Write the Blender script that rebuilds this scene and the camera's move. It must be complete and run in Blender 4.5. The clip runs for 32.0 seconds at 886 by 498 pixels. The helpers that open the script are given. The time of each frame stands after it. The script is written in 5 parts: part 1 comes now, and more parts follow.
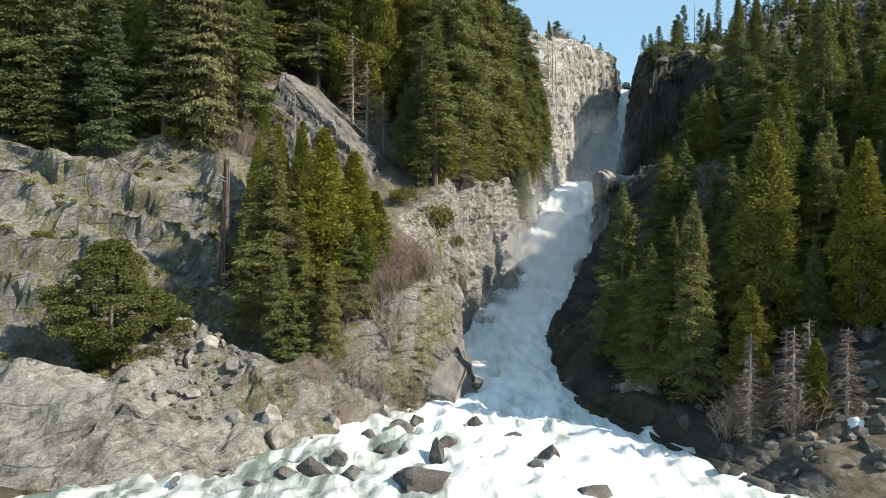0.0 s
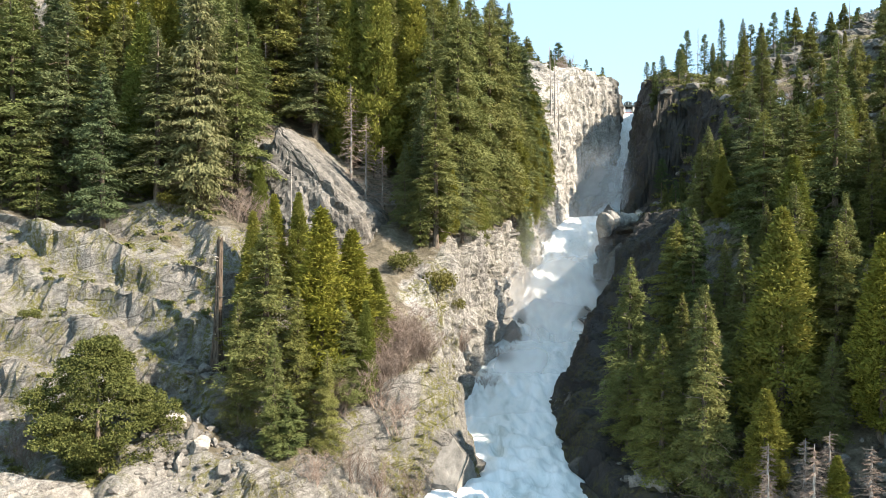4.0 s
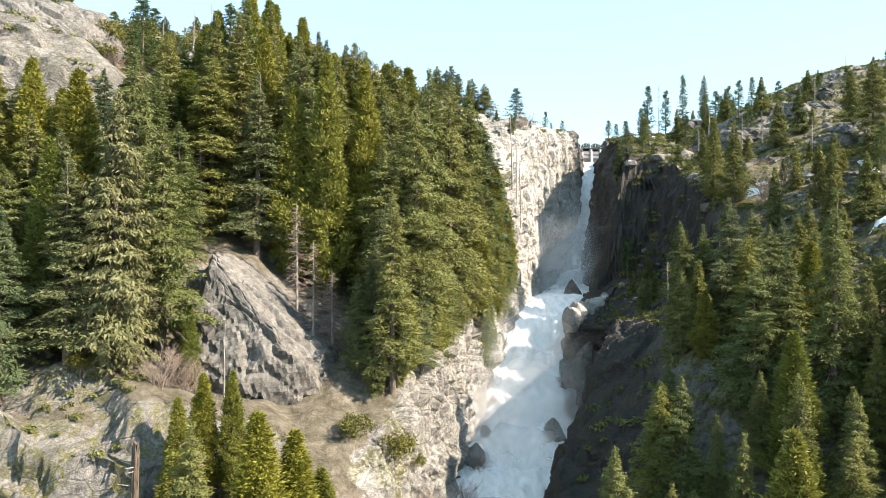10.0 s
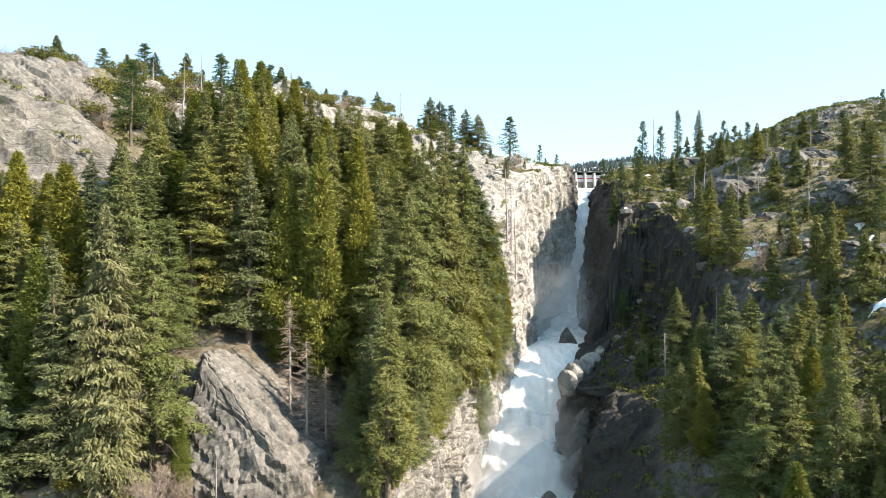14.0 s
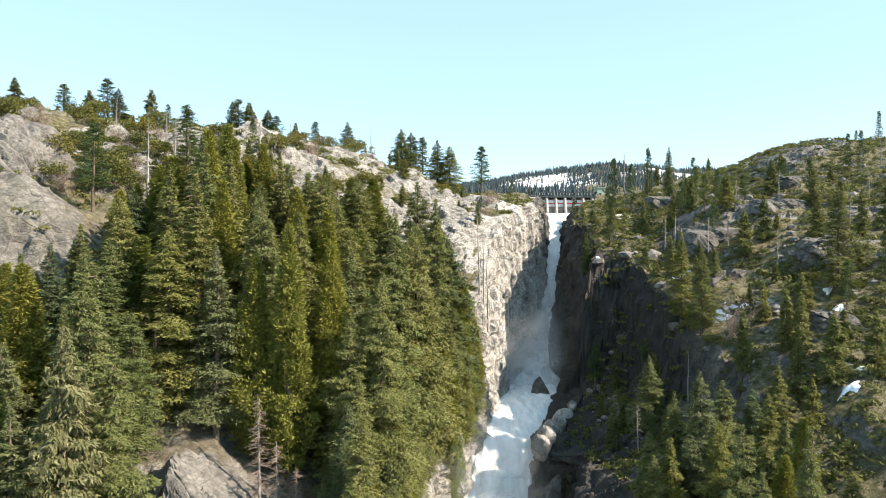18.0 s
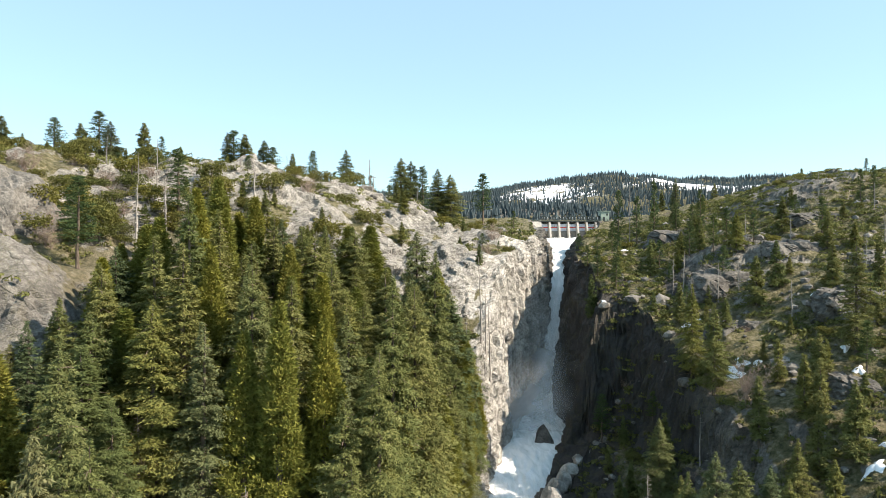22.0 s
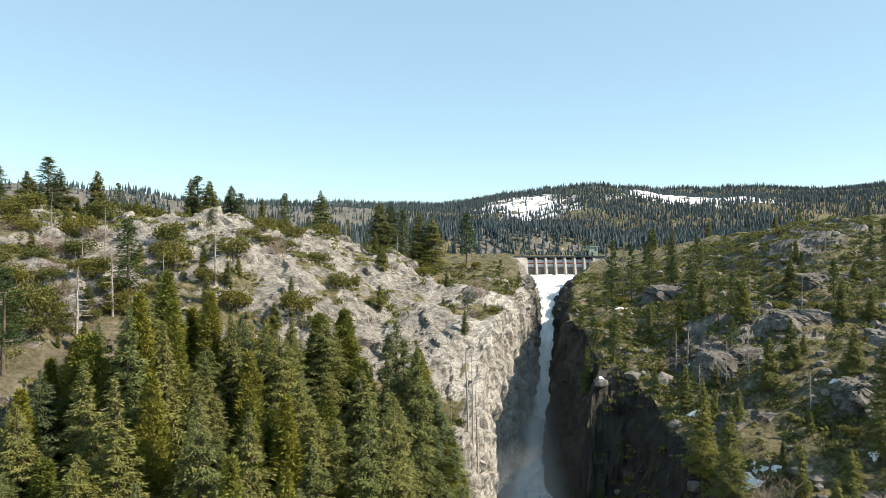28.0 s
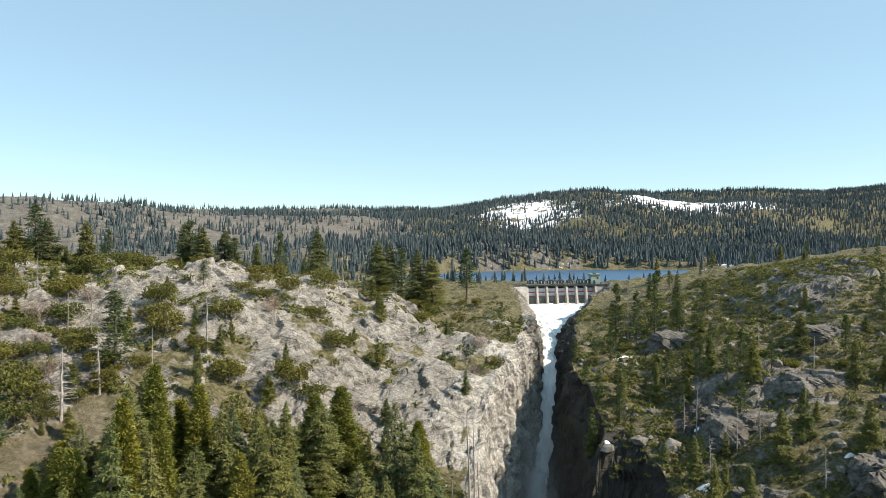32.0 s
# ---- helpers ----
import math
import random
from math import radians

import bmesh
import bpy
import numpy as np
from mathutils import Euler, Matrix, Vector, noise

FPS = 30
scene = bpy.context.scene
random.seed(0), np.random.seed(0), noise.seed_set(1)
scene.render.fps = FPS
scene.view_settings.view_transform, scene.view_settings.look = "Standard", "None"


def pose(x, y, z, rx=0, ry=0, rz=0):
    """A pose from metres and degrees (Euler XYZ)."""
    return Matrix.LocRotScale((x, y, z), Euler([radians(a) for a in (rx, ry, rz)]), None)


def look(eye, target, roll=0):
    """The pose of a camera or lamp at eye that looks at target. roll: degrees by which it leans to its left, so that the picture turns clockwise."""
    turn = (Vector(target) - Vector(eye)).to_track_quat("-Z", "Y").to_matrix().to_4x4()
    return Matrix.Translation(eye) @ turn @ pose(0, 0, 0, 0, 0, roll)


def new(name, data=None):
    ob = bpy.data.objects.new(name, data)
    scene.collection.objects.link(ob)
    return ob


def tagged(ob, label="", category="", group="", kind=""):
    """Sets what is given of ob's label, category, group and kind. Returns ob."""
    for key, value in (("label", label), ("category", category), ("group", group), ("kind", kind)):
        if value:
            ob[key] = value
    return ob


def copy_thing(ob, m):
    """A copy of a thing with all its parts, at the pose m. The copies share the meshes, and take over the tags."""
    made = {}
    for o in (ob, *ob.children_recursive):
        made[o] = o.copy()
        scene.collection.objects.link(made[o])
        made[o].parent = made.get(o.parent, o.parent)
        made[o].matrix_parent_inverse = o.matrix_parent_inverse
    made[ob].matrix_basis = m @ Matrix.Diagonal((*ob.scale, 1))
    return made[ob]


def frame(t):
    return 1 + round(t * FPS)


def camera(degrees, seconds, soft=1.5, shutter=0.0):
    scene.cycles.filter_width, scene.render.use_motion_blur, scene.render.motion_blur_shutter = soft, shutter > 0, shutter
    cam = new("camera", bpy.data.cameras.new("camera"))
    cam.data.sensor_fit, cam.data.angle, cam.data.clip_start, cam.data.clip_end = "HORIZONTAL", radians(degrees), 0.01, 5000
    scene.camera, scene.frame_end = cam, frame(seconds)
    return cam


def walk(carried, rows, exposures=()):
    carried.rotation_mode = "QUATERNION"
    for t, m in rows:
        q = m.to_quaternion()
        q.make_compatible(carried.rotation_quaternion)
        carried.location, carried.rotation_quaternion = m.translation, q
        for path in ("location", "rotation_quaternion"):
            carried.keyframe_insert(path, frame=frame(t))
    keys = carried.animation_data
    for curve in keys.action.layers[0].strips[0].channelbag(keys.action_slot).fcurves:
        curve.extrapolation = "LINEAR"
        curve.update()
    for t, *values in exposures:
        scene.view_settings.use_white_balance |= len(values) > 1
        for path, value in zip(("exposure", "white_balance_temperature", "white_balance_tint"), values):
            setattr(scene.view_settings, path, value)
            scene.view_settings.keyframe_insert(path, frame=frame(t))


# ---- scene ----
cam = camera(62.9, 32.0, soft=0.7)
METRES, EYE, TILT, LEAN, TURN = 130.0, 30.0, 0.0, 0.0, 0.0
ROWS = [
    (0.0, -0.0001, -0.0046, 0.0021, -0.12, -0.39, -0.45),
    (0.5, 0.0002, -0.0056, 0.0115, -0.06, -0.44, -0.44),
    (1.0, 0.0016, -0.0070, 0.0206, 0.01, -0.45, -0.39),
    (1.5, 0.0037, -0.0093, 0.0299, 0.10, -0.43, -0.32),
    (2.0, 0.0047, -0.0082, 0.0402, 0.14, -0.39, -0.31),
    (2.5, 0.0041, -0.0031, 0.0515, 0.11, -0.35, -0.36),
    (4.5, -0.0020, 0.0331, 0.0945, -0.09, -0.10, -0.37),
    (5.0, -0.0022, 0.0426, 0.1075, -0.12, -0.00, -0.40),
    (5.5, -0.0028, 0.0526, 0.1217, -0.16, 0.06, -0.41),
    (6.0, -0.0038, 0.0633, 0.1361, -0.21, 0.09, -0.37),
    (6.5, -0.0044, 0.0719, 0.1503, -0.24, 0.13, -0.33),
    (7.0, -0.0054, 0.0818, 0.1656, -0.40, 0.15, -0.34),
    (7.5, -0.0047, 0.0885, 0.1796, -1.04, 0.21, -0.34),
    (8.0, -0.0051, 0.0964, 0.1944, -2.02, 0.24, -0.32),
    (8.5, -0.0061, 0.1059, 0.2091, -2.64, 0.28, -0.29),
    (9.0, -0.0057, 0.1134, 0.2255, -3.40, 0.23, -0.27),
    (9.5, -0.0063, 0.1200, 0.2410, -3.72, 0.21, -0.22),
    (10.0, -0.0064, 0.1272, 0.2566, -3.73, 0.21, -0.21),
    (10.5, -0.0069, 0.1343, 0.2724, -3.77, 0.17, -0.20),
    (11.0, -0.0078, 0.1407, 0.2885, -3.82, 0.24, -0.23),
    (11.5, -0.0079, 0.1418, 0.3043, -3.83, 0.12, -0.25),
    (12.0, -0.0079, 0.1417, 0.3204, -3.81, 0.04, -0.23),
    (12.5, -0.0078, 0.1418, 0.3356, -3.81, 0.02, -0.18),
    (13.0, -0.0078, 0.1421, 0.3515, -3.78, -0.06, -0.13),
    (13.5, -0.0083, 0.1434, 0.3681, -3.78, -0.14, -0.09),
    (14.0, -0.0091, 0.1428, 0.3845, -4.30, -0.21, -0.07),
    (14.5, -0.0088, 0.1438, 0.4019, -5.08, -0.32, -0.03),
    (15.0, -0.0098, 0.1449, 0.4183, -5.79, -0.37, -0.02),
    (15.5, -0.0108, 0.1464, 0.4332, -6.21, -0.43, -0.00),
    (17.5, -0.0110, 0.1556, 0.4979, -6.63, -0.61, 0.05),
    (18.0, -0.0105, 0.1589, 0.5134, -6.62, -0.59, 0.03),
    (18.5, -0.0100, 0.1618, 0.5298, -6.61, -0.63, 0.02),
    (19.0, -0.0093, 0.1662, 0.5451, -6.60, -0.65, 0.02),
    (19.5, -0.0082, 0.1723, 0.5592, -6.55, -0.62, 0.07),
    (20.0, -0.0061, 0.1797, 0.5711, -6.53, -0.58, 0.08),
    (20.5, -0.0047, 0.1875, 0.5801, -6.50, -0.50, 0.13),
    (21.0, -0.0036, 0.1965, 0.5897, -6.51, -0.44, 0.13),
    (21.5, -0.0030, 0.2051, 0.5980, -6.51, -0.36, 0.11),
    (22.0, -0.0024, 0.2150, 0.6057, -6.53, -0.33, 0.09),
    (22.5, -0.0015, 0.2264, 0.6142, -6.55, -0.32, 0.04),
    (23.0, -0.0022, 0.2380, 0.6228, -6.59, -0.31, 0.01),
    (23.5, -0.0018, 0.2526, 0.6302, -6.61, -0.28, -0.04),
    (24.0, -0.0017, 0.2679, 0.6399, -6.64, -0.23, -0.11),
    (24.5, -0.0023, 0.2823, 0.6502, -6.69, -0.14, -0.18),
    (25.0, -0.0020, 0.2981, 0.6616, -6.74, -0.09, -0.21),
    (25.5, -0.0006, 0.3131, 0.6743, -6.74, -0.08, -0.18),
    (27.5, 0.0084, 0.3571, 0.7416, -7.81, -0.38, 0.10),
    (28.0, 0.0106, 0.3652, 0.7576, -8.10, -0.38, 0.10),
    (28.5, 0.0115, 0.3742, 0.7749, -8.32, -0.44, 0.13),
    (29.0, 0.0114, 0.3826, 0.7913, -8.42, -0.50, 0.17),
    (29.5, 0.0127, 0.3898, 0.8077, -8.38, -0.54, 0.20),
    (30.0, 0.0140, 0.3974, 0.8243, -8.32, -0.58, 0.20),
    (30.5, 0.0141, 0.4043, 0.8410, -8.31, -0.62, 0.23),
    (31.0, 0.0152, 0.4096, 0.8574, -8.26, -0.69, 0.29),
    (31.5, 0.0162, 0.4152, 0.8744, -8.21, -0.74, 0.32),
    (32.0, 0.0160, 0.4180, 0.8910, -8.21, -0.75, 0.33),
]
walk(cam, [(t, pose(0, 0, EYE, TILT, LEAN, TURN) @ pose(METRES * x, METRES * y, METRES * z, 90 + pitch, roll, yaw)) for t, x, y, z, yaw, pitch, roll in ROWS],
     exposures=((0, 0.6, 6900, 12), (2.5, 0.95, 7000, 13), (4.5, 1.42, 7300, 15), (6, 1.5, 7300, 15), (9, 1.48, 7300, 15), (13, 1.38, 7300, 15), (19, 1.04, 7250, 15), (25, 0.76, 7400, 14), (32, 0.52, 7300, 14)))

# ---- sky and sun ----
SUN_EL, SUN_AZ = 37.0, 112.0  # degrees; azimuth from +y towards +x
to_sun = Vector((math.sin(radians(SUN_AZ)) * math.cos(radians(SUN_EL)), math.cos(radians(SUN_AZ)) * math.cos(radians(SUN_EL)), math.sin(radians(SUN_EL))))
world = bpy.data.worlds.new("sky")
scene.world = world
world.use_nodes = True
wn = world.node_tree.nodes
sky = wn.new("ShaderNodeTexSky")
sky.sky_type, sky.sun_disc = "NISHITA", False
sky.sun_elevation, sky.sun_rotation = radians(SUN_EL), radians(SUN_AZ)
sky.altitude, sky.air_density, sky.dust_density, sky.ozone_density = 1500, 1.0, 0.1, 1.6
wn["Background"].inputs["Strength"].default_value = 0.132
tone = wn.new("ShaderNodeMix")
tone.data_type, tone.blend_type = "RGBA", "MULTIPLY"
tone.inputs[0].default_value, tone.inputs[7].default_value = 1.0, (0.9, 1.05, 1.03, 1)
world.node_tree.links.new(sky.outputs["Color"], tone.inputs[6])
even = wn.new("ShaderNodeMix")
even.data_type = "RGBA"
even.inputs[0].default_value, even.inputs[7].default_value = 0.5, (2.45, 4.2, 5.5, 1)
world.node_tree.links.new(tone.outputs[2], even.inputs[6])
world.node_tree.links.new(even.outputs[2], wn["Background"].inputs["Color"])
sun = new("sun", bpy.data.lights.new("sun", "SUN"))
sun.data.energy, sun.data.angle, sun.data.color = 5.2, radians(0.5), (1.0, 0.95, 0.86)
sun.matrix_world = look(to_sun * 500, (0, 0, 0))

# ---- materials ----
class Nodes:
    """A small writer of node materials."""

    def __init__(self, name):
        self.m = bpy.data.materials.new(name)
        self.m.use_nodes = True
        self.t = self.m.node_tree
        self.bsdf = self.t.nodes["Principled BSDF"]
        self.out = self.t.nodes["Material Output"]

    def add(self, kind, **sets):
        n = self.t.nodes.new(kind)
        for k, v in sets.items():
            if k == "operation":
                n.operation = v
            elif k == "blend":
                n.data_type, n.blend_type = "RGBA", v
            elif k == "attribute":
                n.attribute_name = v
        return n

    def link(self, a, b):
        self.t.links.new(a, b)

    def put(self, socket, v):
        if isinstance(v, bpy.types.NodeSocket):
            self.link(v, socket)
        else:
            socket.default_value = v

    def pos(self, scale=(1, 1, 1), local=False):
        src = self.add("ShaderNodeTexCoord").outputs["Object"] if local else self.add("ShaderNodeNewGeometry").outputs["Position"]
        n = self.add("ShaderNodeVectorMath", operation="MULTIPLY")
        self.link(src, n.inputs[0])
        n.inputs[1].default_value = scale
        return n.outputs[0]

    def noise(self, scale, detail=6, rough=0.6, vec=None, warp=0.0):
        n = self.add("ShaderNodeTexNoise")
        n.inputs["Scale"].default_value, n.inputs["Detail"].default_value = scale, detail
        n.inputs["Roughness"].default_value, n.inputs["Distortion"].default_value = rough, warp
        self.link(vec or self.pos(), n.inputs["Vector"])
        return n.outputs["Fac"]

    def ridges(self, scale, vec=None, detail=6):
        """Sharp-creased noise: high on the crests of joints."""
        n = self.add("ShaderNodeTexNoise")
        n.noise_type = "RIDGED_MULTIFRACTAL"
        n.inputs["Scale"].default_value, n.inputs["Detail"].default_value = scale, detail
        n.inputs["Roughness"].default_value = 0.6
        self.link(vec or self.pos(), n.inputs["Vector"])
        return n.outputs["Fac"]

    def cells(self, scale, vec=None, feature="F1"):
        n = self.add("ShaderNodeTexVoronoi")
        n.feature = feature
        n.inputs["Scale"].default_value = scale
        self.link(vec or self.pos(), n.inputs["Vector"])
        return n.outputs["Distance"]

    def ramp(self, fac, *stops):
        n = self.add("ShaderNodeValToRGB")
        e = n.color_ramp.elements
        while len(e) < len(stops):
            e.new(0.5)
        for el, (p, c) in zip(e, stops):
            el.position, el.color = p, (c, c, c, 1) if isinstance(c, (int, float)) else (*c, 1)
        self.put(n.inputs[0], fac)
        return n.outputs[0]

    def mix(self, fac, a, b, blend="MIX"):
        n = self.add("ShaderNodeMix", blend=blend)
        self.put(n.inputs[0], fac)
        for s, v in ((n.inputs[6], a), (n.inputs[7], b)):
            self.put(s, (*v, 1) if isinstance(v, tuple) else v)
        return n.outputs[2]

    def math(self, op, a, b=0.0, c=None):
        n = self.add("ShaderNodeMath", operation=op)
        self.put(n.inputs[0], a)
        self.put(n.inputs[1], b)
        if c is not None:
            self.put(n.inputs[2], c)
        return n.outputs[0]

    def attr(self, name):
        return self.add("ShaderNodeAttribute", attribute=name).outputs["Fac"]

    def island(self):
        return self.add("ShaderNodeNewGeometry").outputs["Random Per Island"]

    def random(self):
        return self.add("ShaderNodeObjectInfo").outputs["Random"]

    def bump(self, height, distance=0.3, strength=0.6):
        n = self.add("ShaderNodeBump")
        n.inputs["Distance"].default_value, n.inputs["Strength"].default_value = distance, strength
        self.link(height, n.inputs["Height"])
        self.link(n.outputs[0], self.bsdf.inputs["Normal"])

    def done(self, color, rough=0.8, metal=0.0, spec=0.3):
        b = self.bsdf.inputs
        self.put(b["Base Color"], (*color, 1) if isinstance(color, tuple) else color)
        self.put(b["Roughness"], rough)
        self.put(b["Metallic"], metal)
        self.put(b["Specular IOR Level"], spec)
        return self.m


def scaled(n, v, scale):
    m = n.add("ShaderNodeVectorMath", operation="MULTIPLY")
    n.link(v, m.inputs[0])
    m.inputs[1].default_value = scale
    return m.outputs[0]


def rock_color(n, vec=None, pale=None):
    """Grey granite with blotches, dark seep streaks and joints."""
    v = vec or n.pos()
    big, fine, grit = n.noise(0.11, 4, 0.6, v), n.noise(1.3, 8, 0.75, v), n.noise(7.0, 4, 0.7, v)
    tone = n.math("ADD", n.math("MULTIPLY", big, 0.28), n.math("ADD", n.math("MULTIPLY", fine, 0.44), n.math("MULTIPLY", grit, 0.28)))
    c = n.ramp(tone, (0.36, (0.068, 0.065, 0.059)), (0.45, (0.165, 0.154, 0.137)), (0.53, (0.275, 0.256, 0.226)), (0.64, (0.44, 0.415, 0.37)))
    if pale is not None:
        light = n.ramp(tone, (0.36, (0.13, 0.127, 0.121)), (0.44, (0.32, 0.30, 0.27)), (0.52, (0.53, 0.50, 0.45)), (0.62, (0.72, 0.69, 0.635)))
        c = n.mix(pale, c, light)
    streak = n.ramp(n.noise(1.0, 6, 0.66, scaled(n, v, (0.6, 0.6, 0.06))), (0.50, 0.0), (0.62, 1.0))
    c = n.mix(n.math("MULTIPLY", streak, 0.42), c, (0.065, 0.062, 0.058))
    tilt = n.add("ShaderNodeVectorRotate")
    tilt.rotation_type = "EULER_XYZ"
    tilt.inputs["Rotation"].default_value = (0.18, 0.42, 0.0)
    n.link(v, tilt.inputs["Vector"])
    bed = n.ramp(n.noise(0.75, 5, 0.6, scaled(n, tilt.outputs[0], (0.16, 0.16, 1.4)), 0.5), (0.55, 0.0), (0.63, 1.0))
    c = n.mix(n.math("MULTIPLY", bed, 0.4), c, (0.06, 0.055, 0.048))
    warp = n.add("ShaderNodeTexNoise")
    warp.inputs["Scale"].default_value, warp.inputs["Detail"].default_value = 0.25, 1
    n.link(v, warp.inputs["Vector"])
    bent = n.add("ShaderNodeVectorMath", operation="MULTIPLY_ADD")
    n.link(warp.outputs["Color"], bent.inputs[0])
    bent.inputs[1].default_value = (1.3, 1.3, 1.3)
    n.link(tilt.outputs[0], bent.inputs[2])
    b1, b2 = scaled(n, bent.outputs[0], (0.8, 0.8, 1.5)), scaled(n, bent.outputs[0], (0.7, 1.0, 1.7))
    near = n.ramp(n.noise(0.2, 3, 0.5, v), (0.42, 0.15), (0.58, 1.0))
    split = n.math("MAXIMUM", n.ramp(n.cells(0.2, b1, "DISTANCE_TO_EDGE"), (0.0, 0.36), (0.045, 0.0)), n.math("MULTIPLY", n.ramp(n.cells(0.75, b2, "DISTANCE_TO_EDGE"), (0.0, 0.22), (0.06, 0.0)), near))
    facet = n.add("ShaderNodeTexVoronoi")
    facet.inputs["Scale"].default_value = 0.42
    n.link(b2, facet.inputs["Vector"])
    c = n.mix(1.0, c, n.ramp(facet.outputs["Color"], (0.0, 0.82), (1.0, 1.14)), "MULTIPLY")
    joint = n.math("MULTIPLY", n.ridges(0.16, scaled(n, v, (1.0, 1.0, 0.45)), 5), 0.5)
    crack = n.math("MAXIMUM", n.ramp(joint, (0.66, 0.0), (0.88, 1.0)), split)
    return n.mix(n.math("MULTIPLY", crack, 0.78), c, (0.030, 0.028, 0.025)), fine, streak, crack


def ground_material():
    n = Nodes("ground")
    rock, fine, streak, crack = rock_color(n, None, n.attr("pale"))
    # brown: darker right-hand stone, deepened to stand in for its shade
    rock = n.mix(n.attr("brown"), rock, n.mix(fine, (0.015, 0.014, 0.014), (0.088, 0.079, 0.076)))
    moss = n.math("MULTIPLY", n.ramp(n.noise(0.22, 7, 0.72, n.pos((1, 1, 0.55)), 0.8), (0.46, 0.0), (0.55, 1.0)), n.math("MULTIPLY", n.attr("mossy"), n.ramp(n.noise(1.9, 6, 0.75), (0.44, 0.0), (0.54, 1.0))))
    rock = n.mix(n.math("MULTIPLY", moss, 0.9), rock, n.mix(fine, (0.05, 0.055, 0.012), (0.24, 0.22, 0.05)))
    soil = n.ramp(n.noise(0.5, 7, 0.7, None, 0.5), (0.30, (0.065, 0.055, 0.042)), (0.46, (0.14, 0.118, 0.09)), (0.58, (0.24, 0.205, 0.16)), (0.72, (0.38, 0.34, 0.285)))
    turf = n.ramp(n.noise(0.8, 7, 0.72), (0.34, (0.045, 0.043, 0.018)), (0.48, (0.115, 0.105, 0.048)), (0.60, (0.21, 0.18, 0.11)), (0.74, (0.34, 0.30, 0.225)))
    soil = n.mix(n.math("MULTIPLY", n.attr("green"), n.ramp(n.noise(0.13, 5, 0.65), (0.30, 0.0), (0.42, 1.0))), soil, turf)
    edge = n.math("ADD", n.attr("rock"), n.math("MULTIPLY", n.math("SUBTRACT", n.noise(0.25, 7, 0.7), 0.5), 1.1))
    k = n.ramp(edge, (0.44, 0.0), (0.56, 1.0))
    color = n.mix(k, soil, rock)
    snow = n.ramp(n.math("MULTIPLY", n.attr("snow"), n.ramp(n.noise(0.035, 6, 0.7), (0.38, 0.0), (0.55, 1.0))), (0.35, 0.0), (0.45, 1.0))
    color = n.mix(snow, color, (0.86, 0.87, 0.90))
    h = n.math("ADD", n.math("MULTIPLY", n.noise(2.2, 9, 0.75), 0.9), n.math("MULTIPLY", n.ridges(0.35, n.pos((1, 1, 0.6)), 6), -0.35))
    n.bump(n.math("SUBTRACT", h, n.math("MULTIPLY", n.math("MULTIPLY", crack, k), 0.7)), 0.8, 1.0)
    return n.done(color, n.ramp(fine, (0.3, 0.7), (0.7, 0.95)), 0, 0.25)


def stone_material(name, pale=0.0, dark=1.0):
    n = Nodes(name)
    loc = n.add("ShaderNodeTexCoord").outputs["Object"]
    off = n.add("ShaderNodeVectorMath", operation="ADD")
    n.link(loc, off.inputs[0])
    sc = n.math("MULTIPLY", n.random(), 60.0)
    n.link(sc, off.inputs[1])
    c, fine, streak, crack = rock_color(n, off.outputs[0], n.math("ADD", pale, 0.0))
    c = n.mix(1.0, c, n.ramp(n.random(), (0.0, 0.75 * dark), (1.0, 1.05 * dark)), "MULTIPLY")
    n.bump(n.noise(2.5, 8, 0.7, off.outputs[0]), 0.25, 0.7)
    return n.done(c, 0.85, 0, 0.25)


def leaf_material(name, lo, mid, hi, thin=0.28):
    """Needles or leaves: varied from tree to tree and from spray to spray."""
    n = Nodes(name)
    c = n.ramp(n.math("ADD", n.math("MULTIPLY", n.island(), 0.36), n.math("MULTIPLY", n.noise(0.16, 3, 0.6), 0.68)), (0.15, lo), (0.5, mid), (0.92, hi))
    tint = n.ramp(n.random(), (0.0, (0.66, 0.80, 0.84)), (0.35, (0.92, 0.98, 0.98)), (0.65, (1.0, 1.0, 1.0)), (1.0, (1.06, 1.07, 0.84)))
    c = n.mix(1.0, c, tint, "MULTIPLY")
    n.done(c, 0.75, 0, 0.12)
    tr = n.add("ShaderNodeBsdfTranslucent")
    n.link(c, tr.inputs["Color"])
    ms = n.add("ShaderNodeMixShader")
    ms.inputs[0].default_value = thin
    n.link(n.bsdf.outputs[0], ms.inputs[1])
    n.link(tr.outputs[0], ms.inputs[2])
    n.link(ms.outputs[0], n.out.inputs["Surface"])
    return n.m


def bark_material(name, a, b):
    n = Nodes(name)
    v = n.pos((3.0, 3.0, 0.5), True)
    f = n.noise(1.6, 7, 0.7, v, 0.4)
    c = n.mix(n.ramp(f, (0.35, 0.0), (0.65, 1.0)), a, b)
    c = n.mix(1.0, c, n.ramp(n.random(), (0.0, 0.8), (1.0, 1.15)), "MULTIPLY")
    n.bump(f, 0.08, 0.8)
    return n.done(c, 0.9, 0, 0.15)


